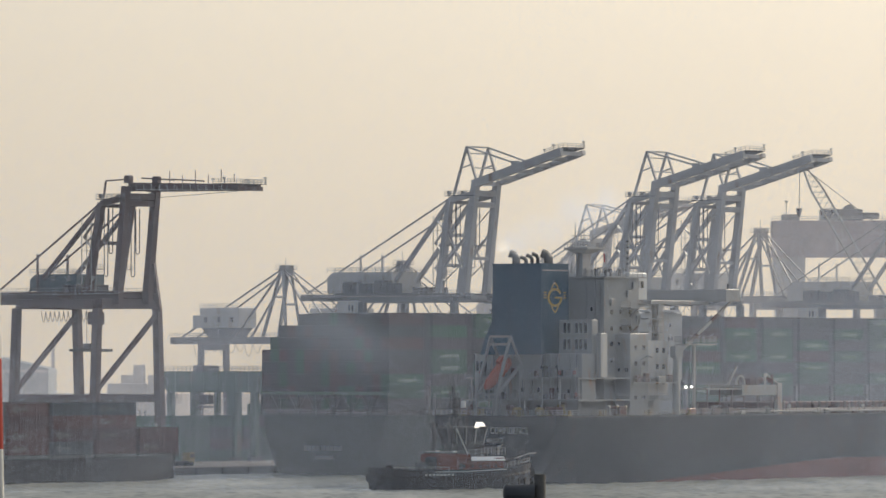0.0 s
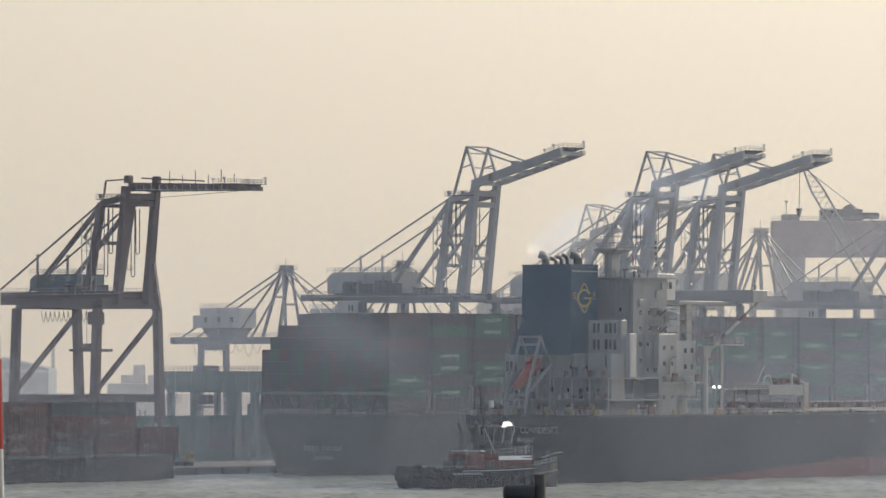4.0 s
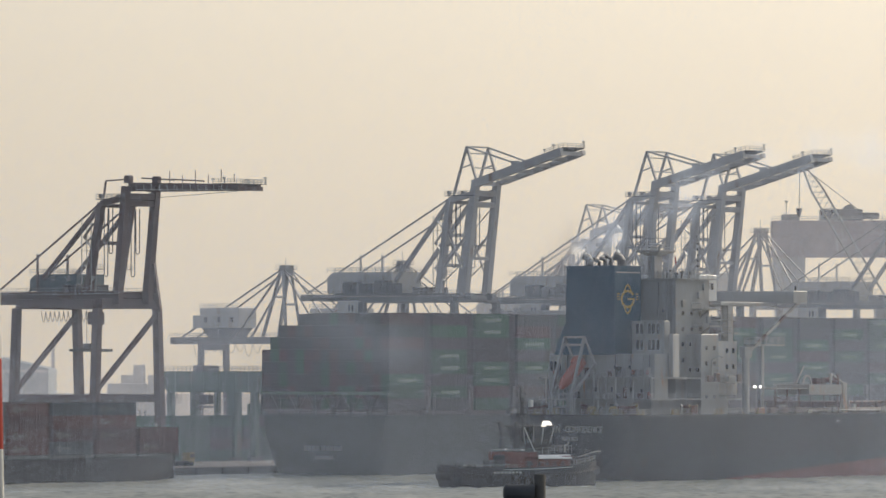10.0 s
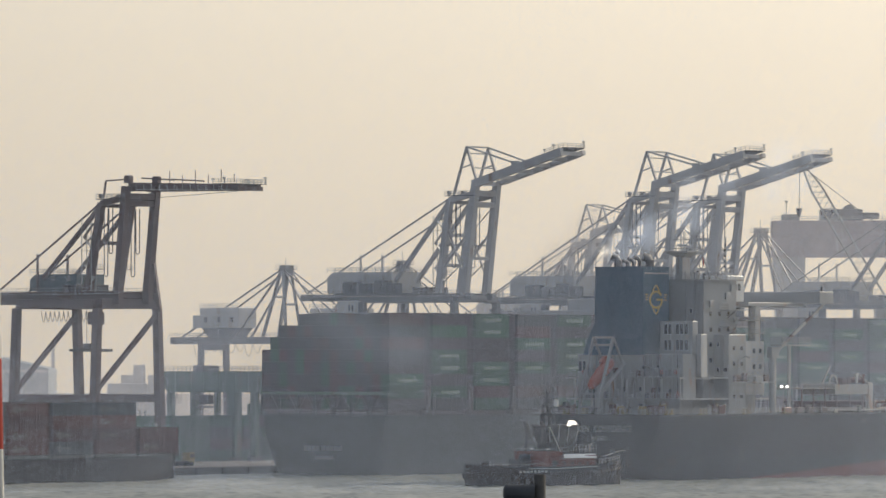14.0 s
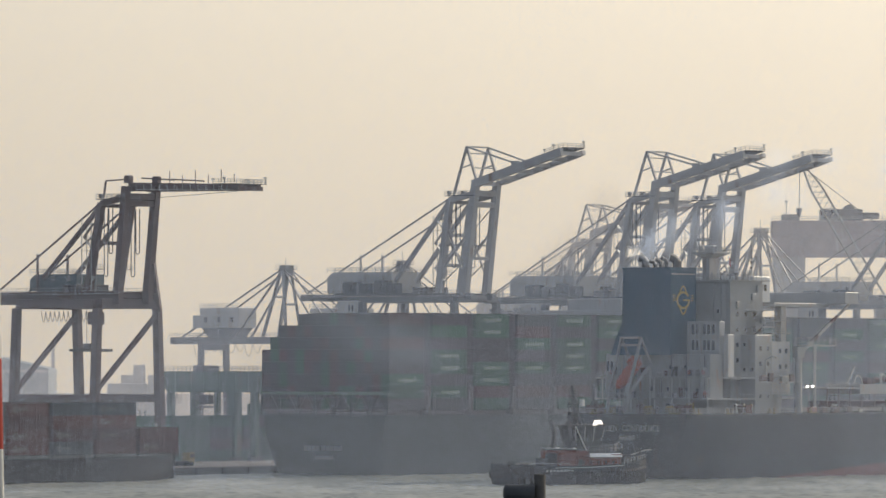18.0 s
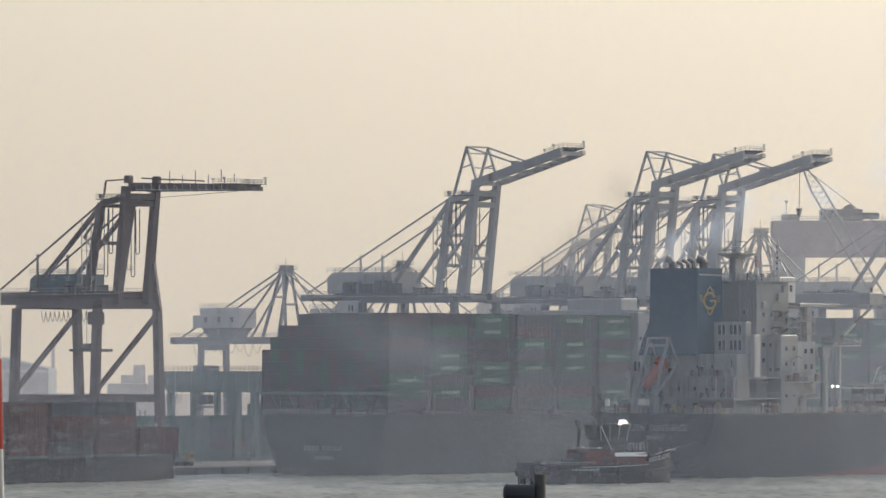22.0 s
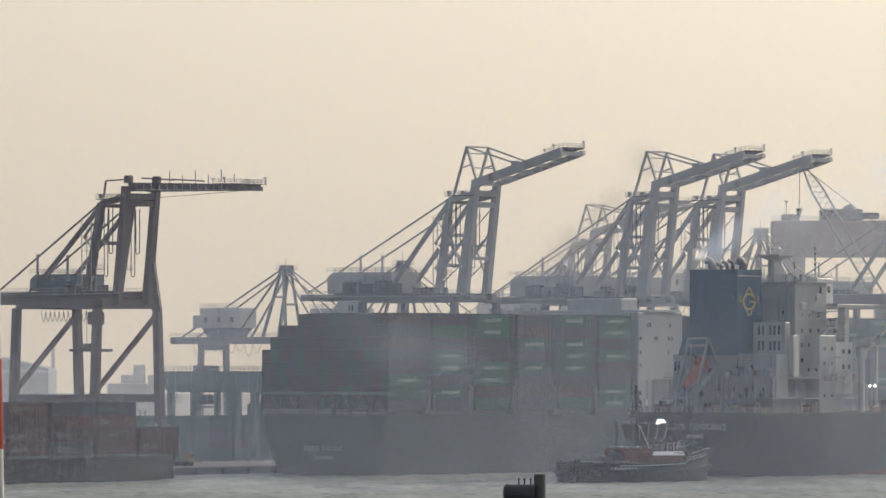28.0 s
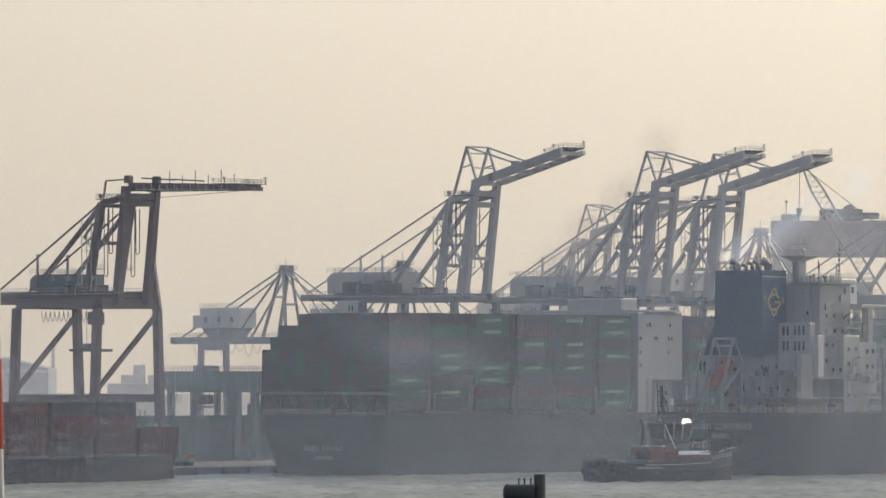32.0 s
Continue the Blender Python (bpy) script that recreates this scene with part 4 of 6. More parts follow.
def container_mesh(kind, length=CL):
    """A steel box with corner posts, rails and pressed side panels."""
    key = (kind, length)
    if key in CONT_MESH:
        return CONT_MESH[key]
    g = Geo()
    e = 0.07
    g.box(0, length, e, CW - e, 0.05, CH - 0.04)
    for x in (0, length - 0.16):
        for y in (0, CW - 0.16):
            g.box(x, x + 0.16, y, y + 0.16, 0, CH)
    for y in (0, CW - 0.1):
        g.box(0.16, length - 0.16, y, y + 0.1, 0, 0.16)
        g.box(0.16, length - 0.16, y, y + 0.1, CH - 0.1, CH)
    n = 14
    for i in range(n):
        x = 0.4 + (length - 0.9) * i / n
        g.box(x, x + 0.38, 0.045, e, 0.2, CH - 0.14)
    g.box(-0.02, 0, 0.2, CW - 0.2, 0.15, CH - 0.15)
    for y in (0.5, 0.95, 1.45, 1.9):
        g.box(-0.06, -0.02, y, y + 0.06, 0.12, CH - 0.12)
    me = g.mesh("container")
    me.materials.append(CONT[kind])
    CONT_MESH[key] = me
    return me


MARK = {}


def mark_mesh(kind):
    """Plain bars where a shipping line's lettering stands."""
    if kind not in MARK:
        g = Geo()
        if kind == "letters":
            # one run of bars on a thin base line
            top, low = [(0, 0)], []
            for i in range(9):
                x, h = i * 0.72, (0.72, 0.66, 0.72, 0.70)[i % 4]
                top += [(x, h), (x + 0.52, h), (x + 0.52, 0.12), (x + 0.72, 0.12)]
            top[-1] = (6.28, 0.12)
            ring = [(x, -0.02, z) for x, z in [*top[1:-2], (6.28, 0)]]
            g.plate([*ring, (0, -0.02, 0)], 0.02, (0, 1, 0))
        else:
            n = 14
            ring = [(0.7 * math.cos(0.5 + 2 * math.pi * i / n), -0.02, 0.7 * math.sin(0.5 + 2 * math.pi * i / n)) for i in range(13)]
            inner = [(x * 0.55, -0.02, z * 0.55) for x, _, z in ring]
            for i in range(12):
                g.plate([ring[i], ring[i + 1], inner[i + 1], inner[i]], 0.018, (0, 1, 0))
            x = 0.9
            for i in range(5):
                g.box(x, x + 0.34, -0.02, 0.0, -0.2, 0.22)
                x += 0.55
        MARK[kind] = g.mesh("lettering")
        MARK[kind].materials.append(TEXT_GREEN if kind == "letters" else MARK_DIM)
    return MARK[kind]


def put_container(frame_m, x, y, z, kind, label, group, mark="", mark_x=2.9):
    ob = new("container", container_mesh(kind))
    ob.matrix_basis = frame_m @ Matrix.Translation((x, y, z))
    tagged(ob, label, "container", group)
    if mark:
        mk = new("lettering", mark_mesh(mark))
        mk.parent = ob
        mk.matrix_basis = Matrix.Translation((mark_x, -0.005, 0.95 if mark == "letters" else 1.3))
    return ob


# ---- the large moored container ship ----
def hull_rings(stations):
    """Rings for a loft: at each station x, half breadth at deck and at the bottom, deck and bottom height."""
    rings = []
    for x, hd, hb, zd, zb in stations:
        one = []
        for i in range(9):
            q = i / 8
            one.append((hb + (hd - hb) * (1 - (1 - q) ** 2.2), zb + (zd - zb) * q))
        rings.append([(x, -w, z) for w, z in reversed(one)] + [(x, w, z) for w, z in one])
    return rings


def finer(stations, k=4):
    """More stations between the given ones, on a smooth line."""
    out = []
    for i in range(len(stations) - 1):
        p0, p1, p2, p3 = (stations[max(0, min(len(stations) - 1, i + j))] for j in (-1, 0, 1, 2))
        for j in range(k):
            t = j / k
            t = t * t * (3 - 2 * t) * 0.3 + t * 0.7
            out.append(tuple(a + (b - a) * t for a, b in zip(p1, p2)))
    return out + [stations[-1]]


SHIP_M = Matrix.Translation((STERN - V * 18.9)) @ pose(0, 0, 0, 0, 0, QUAY_TURN)


def build_big_ship():
    ship = thing("container_ship", SHIP_M, "very large dark green container ship moored at the quay, fully loaded", "ship")
    zd = 13.4
    st = [(0, 17.6, 12, zd, 1.2), (2, 18.6, 14, zd, -1), (14, 18.9, 17, zd, -2), (40, 18.9, 18.8, zd, -2), (230, 18.9, 18.8, zd, -2),
          (275, 15, 12, zd + 1, -2), (300, 8, 4, zd + 3, -2), (318, 0.6, 0.4, zd + 5, -2)]
    part("hull", Geo().loft(hull_rings(finer(st))).smooth("hull"), HULL_DARK, ship)
    part("rubbing_strake", Geo().box(4, 225, -19.05, -18.85, zd - 0.5, zd - 0.1), HULL_DARK, ship)
    part("bulwark_rail", Geo().rail([(0.4, -18.3, zd), (0.4, 18.3, zd)], 1.1, 2.4, 0.05), GALV, ship)
    # stern lashing frame: pillars, beam and slanting struts
    fr = 18.4
    ys = np.linspace(-18.2, 18.2, 8)
    for y in ys:
        part("stern_pillar", Geo().bbox(-.15, .35, y - 0.25, y + 0.25, zd, fr), HULL_DARK, ship)
    for a, b in zip(ys, ys[1:]):
        part("stern_strut", Geo().beam((.05, a, zd + .3), (.05, (a + b) / 2, fr - .3), 0.22).beam((.05, b, zd + .3), (.05, (a + b) / 2, fr - .3), 0.22), STEEL_DARK, ship)
    part("stern_beam", Geo().bbox(-.25, .4, -18.7, 18.7, fr - 0.5, fr + .1), STEEL_GREEN, ship)
    # lashing bridges between the bays, and hatch covers under them
    bays = [0.4 + 15.3 * i for i in range(6)] + [112.2 + 15.0 * i for i in range(9)]
    for i, x in enumerate(bays):
        if i:
            xb = x - 1.5
            for sy in (-1, 1):
                part("lashing_post", Geo().bbox(xb - 0.45, xb + 0.45, sy * 18.3 - 0.4, sy * 18.3 + 0.4, zd, zd + 6.2).box(xb - 0.55, xb + 0.55, sy * 18.3 - 0.5, sy * 18.3 + 0.5, zd + 5.0, zd + 5.2), POST_GREY, ship)
            part("lashing_bridge", Geo().box(xb - 0.5, xb + 0.5, -18, 18, zd + 7.2, zd + 7.6).box(xb - 0.5, xb + 0.5, -18, 18, zd + 4.8, zd + 5.0), POST_GREY, ship)
        part("hatch_cover", Geo().bbox(x, x + 12.4, -17.6, 17.6, zd, zd + 1.0), STEEL_DARK, ship)
    # deckhouse
    hx0, hx1 = 92.3, 109.7
    hz = 36.8
    hs = part("deckhouse", Geo().bbox(hx0, hx1, -18.2, 18.2, zd + 7.6, hz, 0.15).box(hx0, hx0 + 3.2, -18.2, 18.2, zd, zd + 7.6).box(hx0 + 10, hx1 - 0.3, -15.5, 15.5, zd, zd + 7.6).box(hx0 + 3.6, hx0 + 5.2, -18.2, -17.2, zd, zd + 7.6), WHITE, ship, "white deckhouse")
    for z, xs in ((33.4, (3.4, 4.4, 12.2)), (30.2, (0.6, 6.2, 7.0, 11.6, 12.8)), (27, (0.6, 11.6)), (23.9, (0.6,))):
        for x in xs:
            part("porthole", Geo().box(hx0 + x, hx0 + x + 0.55, -18.27, -18.18, z, z + 0.9), GLASS_DARK, hs)
    part("bridge_deck", Geo().bbox(hx0 + 3, hx1 - 2, -19, 19, hz, hz + 0.6), WHITE, hs)
    part("wheelhouse", Geo().bbox(hx0 + 7, hx1 - 4, -8, 8, hz + 0.6, hz + 3.4, 0.2), WHITE, hs)
    part("bridge_rail", Geo().rail([(hx0 + 3, -19, hz + .6), (hx1 - 2, -19, hz + .6)], 1.1, 1.5, 0.05), GALV, hs)
    # name on the transom, as plain bars
    for row, (n, z, h, w) in enumerate(((4, 5.4, 1.15, 0.95), (5, 5.4, 1.15, 0.95), (7, 3.5, 0.8, 0.6))):
        y0 = (5.8, 0.6, 2.6)[row]
        for i in range(n):
            part("letter_bar", Geo().box(-0.06, 0.1, y0 - i * w * 1.25 - w, y0 - i * w * 1.25, z, z + h), GALV, ship)
    # cargo
    rng = random.Random(11)
    kinds = ["grey", "grey", "green", "maroon"]
    pal = {"green": "dark green forty-foot container in the ship's deck stack", "maroon": "maroon forty-foot container in the ship's deck stack",
           "grey": "slate grey forty-foot container in the ship's deck stack", "blue": "dark blue forty-foot container in the ship's deck stack",
           "rust": "rusty red forty-foot container in the ship's deck stack"}
    marks = {0: (2,), 1: (4, 3, 1), 2: (3, 2, 7, 6), 3: (5, 3), 4: (5, 4, 3, 7), 5: (7, 6, 4, 1, 0), 6: (5, 3, 1), 7: (4, 6), 8: (6, 4, 2), 9: (5, 3), 10: (6, 4), 11: (7, 5, 2), 12: (4,), 13: (6, 3)}
    rows = 15
    for bay, x in enumerate(bays[:14]):
        zb = zd + 1.0
        for r in range(rows):
            y = -18.45 + r * 2.46
            n = (8 if r < 9 else 7 if r < 13 else 6 if r < 14 else 5) if bay == 0 else 8
            # only the visible skin of the stack: outer row, the after face and the top tiers
            for k in range(n):
                skin = r == 0 or bay == 0
                if not skin:
                    continue
                kind = rng.choice(kinds)
                mark = ""
                if r == 0:
                    if k in marks.get(bay, ()):
                        kind, mark = "green", "letters"
                    else:
                        kind = rng.choice(["maroon", "grey", "grey", "green", "grey"])
                put_container(SHIP_M, x, y, zb + k * CH, kind, pal[kind], "containers on the large ship", mark)
        # the packed inner stack of this bay
        if bay:
            n = 8
            part("cargo_block", Geo().box(x + 0.1 if bay == 6 else x - 2.8, x + CL - 0.1, -17.7, 18.3, zb, zb + n * CH - 0.03), CONT["grey"], ship)


build_big_ship()
build_yard()


# ---- the feeder ship at the near berth ----
FEEDER_BLACK = material("matt black feeder hull", (0.022, 0.024, 0.026), 0.7, grain=1.5, stain=.2, streak=.3, spec=.15)

def build_feeder():
    start = STERN - U * 150 - V * 4.0
    m = Matrix.Translation(start - V * 11.5) @ pose(0, 0, 0, 0, 0, QUAY_TURN)
    ship = thing("feeder_ship", m, "small black feeder ship with brick-red containers on deck", "ship")
    zd = 5.2
    st = [(0, 11, 9, zd, -1), (12, 11.5, 11.3, zd, -1), (76, 11.5, 11.2, zd, -1), (85, 8.5, 6, zd + 1.0, -1), (92, 3.5, 1.5, zd + 2.0, -1), (95.5, 0.5, 0.2, zd + 2.5, -1)]
    part("hull", Geo().loft(hull_rings(finer(st))).smooth("hull"), FEEDER_BLACK, ship)
    part("bow_rail", Geo().rail([(80, -10.3, zd + .5), (86, -7.8, zd + 1.1), (93, -2.4, zd + 2.1)], 1.1, 2.0, 0.05), GALV, ship)
    part("windlass", Geo().bbox(86, 88, -3, 3, zd + .9, zd + 2.6, 0.3).tube((89, -2.4, zd + 2.2), (89, 2.4, zd + 2.2), 0.6, 12), STEEL_DARK, ship)
    part("foremast", Geo().tube((90, 0, zd + 1.6), (90, 0, zd + 7), 0.25, 8), GALV, ship)
    rng = random.Random(5)
    pal = {"rust": "brick-red container with a round white mark on the feeder", "maroon": "maroon container on the feeder's deck", "grey": "slate container on the feeder's deck", "blue": "dark blue container on the feeder's deck"}
    heights = [4, 4, 4, 4, 4, 4, 2]
    shown = {3: (0, 1, 3), 4: (0, 1), 5: (1, 2, 3), 6: (0,)}
    for bay in range(7):
        x = -8 + bay * 13.4
        for r in range(9):
            y = -11.2 + r * 2.48
            n = heights[bay] - (1 if (r > 3 and bay in (3,)) else 0)
            for k in range(n):
                if r:
                    continue
                kind = rng.choice(["rust", "rust", "maroon", "grey"]) if r == 0 else rng.choice(["rust", "maroon", "grey", "blue"])
                put_container(m, x, y, zd + 0.7 + k * CH, kind, pal[kind], "containers on the feeder", "swirl" if k in shown.get(bay, ()) else "", 2.0)
        part("cargo_block", Geo().box(x + .1, x + CL - .1, -8.6, 11, zd + .7, zd + .7 + heights[bay] * CH - .03), CONT["grey"], ship)
        part("hatch_cover", Geo().bbox(x - .3, x + CL + .3, -11.2, 11.2, zd, zd + 0.7), STEEL_DARK, ship)


build_feeder()


# ---- the bulk carrier under way ----
BULK_TURN = 53.0
BULK_U = Vector((math.cos(radians(BULK_TURN)), math.sin(radians(BULK_TURN)), 0))
BULK_W = Vector((BULK_U.y, -BULK_U.x, 0))


BULK_FIT = Matrix.Diagonal((1.327, 0.7535, 1, 1))       # drawn lines to true length and beam


def bar_text(words, size, m, mat, parent, name="lettering"):
    me = text_mesh(words, size)
    ob = part(name, me, mat, parent)
    ob.matrix_basis = m
    return ob


def oval(cx, cz, rx, rz, n=14):
    return [(cx + rx * math.cos(2 * math.pi * i / n), cz + rz * math.sin(2 * math.pi * i / n)) for i in range(n)]


def windows_aft(parent, x, ys, zs, w=0.9, h=1.0):
    """Dark panes with a frame on a wall that faces astern."""
    for z in zs:
        for y in ys:
            f = part("window_frame", Geo().box(x - .07, x + .02, y - w / 2 - .1, y + w / 2 + .1, z - .1, z + h + .1), WHITE_CLEAN, parent)
            part("pane", Geo().box(x - .1, x - .05, y - w / 2, y + w / 2, z, z + h), GLASS_DARK, f)


def windows_side(parent, y, xs, zs, w=0.7, h=0.9):
    for z in zs:
        for x in xs:
            part("pane", Geo().box(x - w / 2, x + w / 2, y - .06, y + .03, z, z + h), GLASS_DARK, parent)


def build_bulker():
    """Local x forward, y to port; starboard is -y."""
    ship = thing("bulk_carrier", pose(10.55, 1159, 0, 0, 0, BULK_TURN), "black bulk carrier with red waterline and white deckhouse, under way", "ship")
    zd, hb = 14.0, 21.6
    st = [(0, hb - 1.0, 10, zd, 3.0), (1.2, hb - 0.4, 13, zd, 1.5), (10, hb, 17, zd, -1), (30, hb, 20.5, zd, -2), (60, hb, hb - 0.3, zd, -2), (138, hb, hb - 0.3, zd, -2), (160, 15, 11, zd + 1, -2), (174, 1, 0.5, zd + 3, -2)]
    for x in (36.6, 38.2):
        part("deck_lamp", Geo().bbox(x, x + .4, -18.5, -18.1, 19.6, 20.0, .06), LAMP, ship, "bright lit deck lamp")
    part("lamp_rail", Geo().tube((37.6, -17.9, zd), (37.6, -17.9, 20.4), .1, 6).beam((36, -18.0, 19.5), (39.4, -18.0, 19.5), .14), GALV, ship)
    hull = part("hull", Geo().loft(hull_rings(finer(st))).smooth("hull"), HULL_BLACK, ship)
    # red antifouling: a skin just proud of the plating, tapering in towards the stern
    red = []
    for x, hd, hbm, zt, zb in finer(finer(st)):
        if 26 <= x <= 138:
            zr = min(4.3, (x - 22) * 0.08)
            ring = []
            for i in range(6):
                z = zr - (zr - zb) * i / 5
                q = (z - zb) / (zt - zb)
                ring.append((x, -(hbm + (hd - hbm) * (1 - (1 - q) ** 2.2)) - .12, z))
            red.append(ring + [(x, -hbm + 1.0, zb), (x, -hbm + 1.0, zr)])
    part("boot_topping", Geo().loft(red), HULL_RED, ship, "red antifouling band")
    part("sheer_strake", Geo().box(2, 138, -hb - .08, -hb + .05, zd - .35, zd + .02), STEEL_DARK, ship)
    for x in range(58, 130, 22):
        part("draught_mark", Geo().box(x, x + 1.2, -hb - .09, -hb - .04, zd - 1.9, zd - 1.6), GALV, ship)
    part("load_line", Geo().box(88, 88.15, -hb - .09, -hb - .04, 9.4, 10.4).box(87.5, 88.7, -hb - .09, -hb - .04, 10.3, 10.45), GALV, ship)
    facing = Matrix(((0, 0, -1, 0), (-1, 0, 0, 0), (0, 1, 0, 0), (0, 0, 0, 1)))
    bar_text("GOLDEN", 1.95, Matrix.Translation((-.06, 7.5, 10.9)) @ facing, TEXT_WHITE, ship)
    bar_text("CONFIDENCE", 1.95, Matrix.Translation((-.06, -4.7, 10.9)) @ facing, TEXT_WHITE, ship)
    bar_text("MAJURO", 1.35, Matrix.Translation((-.06, 0, 8.9)) @ facing, TEXT_WHITE, ship)
    # rails and bulwarks
    part("stern_rail", Geo().rail([(34, -hb + .3, zd), (2, -hb + .4, zd), (.3, -hb + 1.2, zd), (.3, hb - 1.2, zd), (2, hb - .4, zd)], 1.15, 1.7, .06, 3), WHITE, ship)
    part("side_rail", Geo().rail([(34, -hb + .3, zd), (136, -hb + .3, zd)], 1.15, 2.0, .05, 3), RAIL_GREY, ship, "pale grey deck rail")
    for x, y in ((1.6, -14), (1.6, 14), (1.6, -6), (3, -19.5), (12, -20), (24, -20.3), (36, -20.3)):
        part("bollard", Geo().tube((x, y, zd), (x, y, zd + 1.1), .35, 10).tube((x + 1.2, y, zd), (x + 1.2, y, zd + 1.1), .35, 10).box(x - .5, x + 1.7, y - .4, y + .4, zd, zd + .15), YELLOW, ship)
    for x, y in ((3.5, -15), (3.5, 15.5), (17, -19.4)):
        part("mooring_winch", Geo().tube((x, y - 1.6, zd + 1), (x, y + 1.6, zd + 1), .8, 14).box(x - .9, x + .9, y - 2, y - 1.6, zd, zd + 1.9).box(x - .9, x + .9, y + 1.6, y + 2, zd, zd + 1.9), RED_DECK, ship, "red oxide mooring winch")
    # after house under the funnel
    ah = part("after_house", Geo().bbox(9.5, 13.2, -17, 19.4, zd + 3.2, 26.8, .12), WHITE, ship, "grey-white after deckhouse")
    part("house_base", Geo().bbox(11.5, 18, -14, 16, zd, zd + 3.2), WHITE, ship)
    part("deck_slab", Geo().box(7.6, 33, -18.2, 20.4, 21.5, 21.85), WHITE, ah)
    part("deck_slab", Geo().box(7.2, 33, -18.6, 20.4, zd + 3.0, zd + 3.35), WHITE, ah)
    for y in (-18.3, -12, -6, 0, 6, 12, 18):
        part("deck_post", Geo().tube((7.6, y, zd), (7.6, y, 21.5), .16, 8), WHITE, ah)
    part("deck_rail", Geo().rail([(33, -18.4, 21.85), (7.7, -18.1, 21.85), (7.7, 20.2, 21.85)], 1.1, 1.6, .035, 3), RAIL_GREY, ah)
    part("deck_rail", Geo().rail([(33, -18.4, zd + 3.35), (7.4, -18.4, zd + 3.35), (7.4, 20.2, zd + 3.35)], 1.1, 1.6, .035, 3), RAIL_GREY, ah)
    windows_aft(ah, 9.5, (18.4, 17.0, 15.6), (23.1,), .9, 2.2)
    windows_aft(ah, 9.5, (3, -2.5, -9), (18.8,), .8, 1.0)
    windows_aft(ah, 9.5, (-3.5, -8.5), (23.6,), .8, .8)
    part("door", Geo().box(9.38, 9.52, -13.2, -12.2, zd + 3.4, zd + 5.4), STEEL_DARK, ah)
    part("door", Geo().box(11.36, 11.52, -9, -8, zd + .2, zd + 2.3), STEEL_DARK, ah)
    crng = random.Random(41)
    for z, x in ((17.4, 9.4), (22.0, 9.4)):
        for i in range(13):
            y = -16.4 + i * 2.7 + crng.uniform(-.6, .6)
            h, w = crng.uniform(.8, 2.3), crng.uniform(.4, 1.4)
            part(("wall_locker", "vent_trunk", "hose_box")[i % 3], Geo().bbox(x - crng.uniform(.5, 1.3), x + .1, y, y + w, z, z + h, .08), crng.choice((WHITE, RAIL_GREY, STEEL_DARK, POST_GREY, RED_DECK)), ah)
    for i in range(11):
        y = -16 + i * 3.2 + crng.uniform(-.8, .8)
        part("wall_pipe", Geo().tube((9.35, y, 17.4), (9.35, y, crng.choice((21.4, 26.6))), .1, 6), crng.choice((RAIL_GREY, POST_GREY)), ah)
    for i in range(16):
        x, y = crng.uniform(1.5, 9.5), crng.uniform(-20, 19)
        h = crng.uniform(.8, 2.6)
        part(("deck_pump", "cable_reel", "air_pipe", "deck_chest")[i % 4], (Geo().bbox(x, x + 1.2, y, y + 1.4, zd, zd + h), Geo().tube((x, y - .6, zd + .9), (x, y + .6, zd + .9), .9, 12), Geo().path([(x, y, zd), (x, y, zd + h), (x + .4, y, zd + h + .3), (x + .8, y, zd + h - .2)], .16, 6), Geo().bbox(x, x + .8, y, y + 2, zd, zd + h * .6))[i % 4],
             crng.choice((STEEL_DARK, RED_DECK, POST_GREY, YELLOW)), ship)
    # house beside the funnel with two rows of tall windows
    sh = part("side_house", Geo().bbox(12.0, 13.6, -17.2, -6, 26.8, 33.8, .12), WHITE, ship, "white side house with tall windows")
    windows_aft(sh, 12.0, (-8.2, -9.6, -12.2, -13.6, -15.2), (23.4 + 4.2, 31.0), 1.0, 2.2)
    part("lit_stair_casing", Geo().bbox(13.2, 15.0, -18.7, -17.2, 21.9, 31.0, .1), WHITE_SUNLIT_RUST, sh, "white stair casing with rust runs, painted sunlit")
    # funnel
    f0, f1, ya, yb = 8.6, 15.9, -4.4, 12.2
    fun = part("funnel", Geo().loft([[(f0, ya, 26.6), (f1, ya, 26.6), (f1, yb + 4.2, 26.6), (f0, yb + 4.2, 26.6)], [(f0, ya, 30.0), (f1, ya, 30.0), (f1, yb + 2.6, 30.0), (f0, yb + 2.6, 30.0)],
                                     [(f0, ya, 33.4), (f1, ya, 33.4), (f1, yb + .2, 33.4), (f0, yb + .2, 33.4)], [(f0 + .1, ya, 45.2), (f1, ya, 45.2), (f1, yb, 45.2), (f0 + .1, yb, 45.2)]]), FUNNEL_BLUE, ship, "navy blue funnel casing")
    part("funnel_rim", Geo().box(f0 - .08, f1 + .1, ya - .1, yb + .1, 45.2, 45.45), FUNNEL_BLUE, fun)
    part("rim_band", Geo().box(f0 + .4, f1 - .2, ya - .05, ya + .05, 43.9, 44.15), GALV, fun)
    pipes = (("exhaust_pipe", 7.8, .85, 2.4), ("exhaust_pipe", 4.4, .42, 1.5), ("exhaust_pipe", 2.4, .42, 1.9), ("exhaust_pipe", .4, .42, 2.2), ("exhaust_pipe", -3.2, .95, 2.3))
    for nm, y, r, h in pipes:
        z = 45.3
        bend = [(11.5, y, z - 1), (11.5, y, z + h * .6), (11.2, y + r * .4, z + h * .85), (10.4, y + r * 1.1, z + h)]
        part(nm, Geo().path(bend, r, 12), STEEL_DARK, fun, "sooty bent exhaust pipe")
    # round gold mark of plain shapes on the funnel side
    cx, cz = 12.25, 38.4
    g = Geo()
    ro, ri = oval(cx, cz, 1.95, 1.95, 24), oval(cx, cz, 1.45, 1.45, 24)
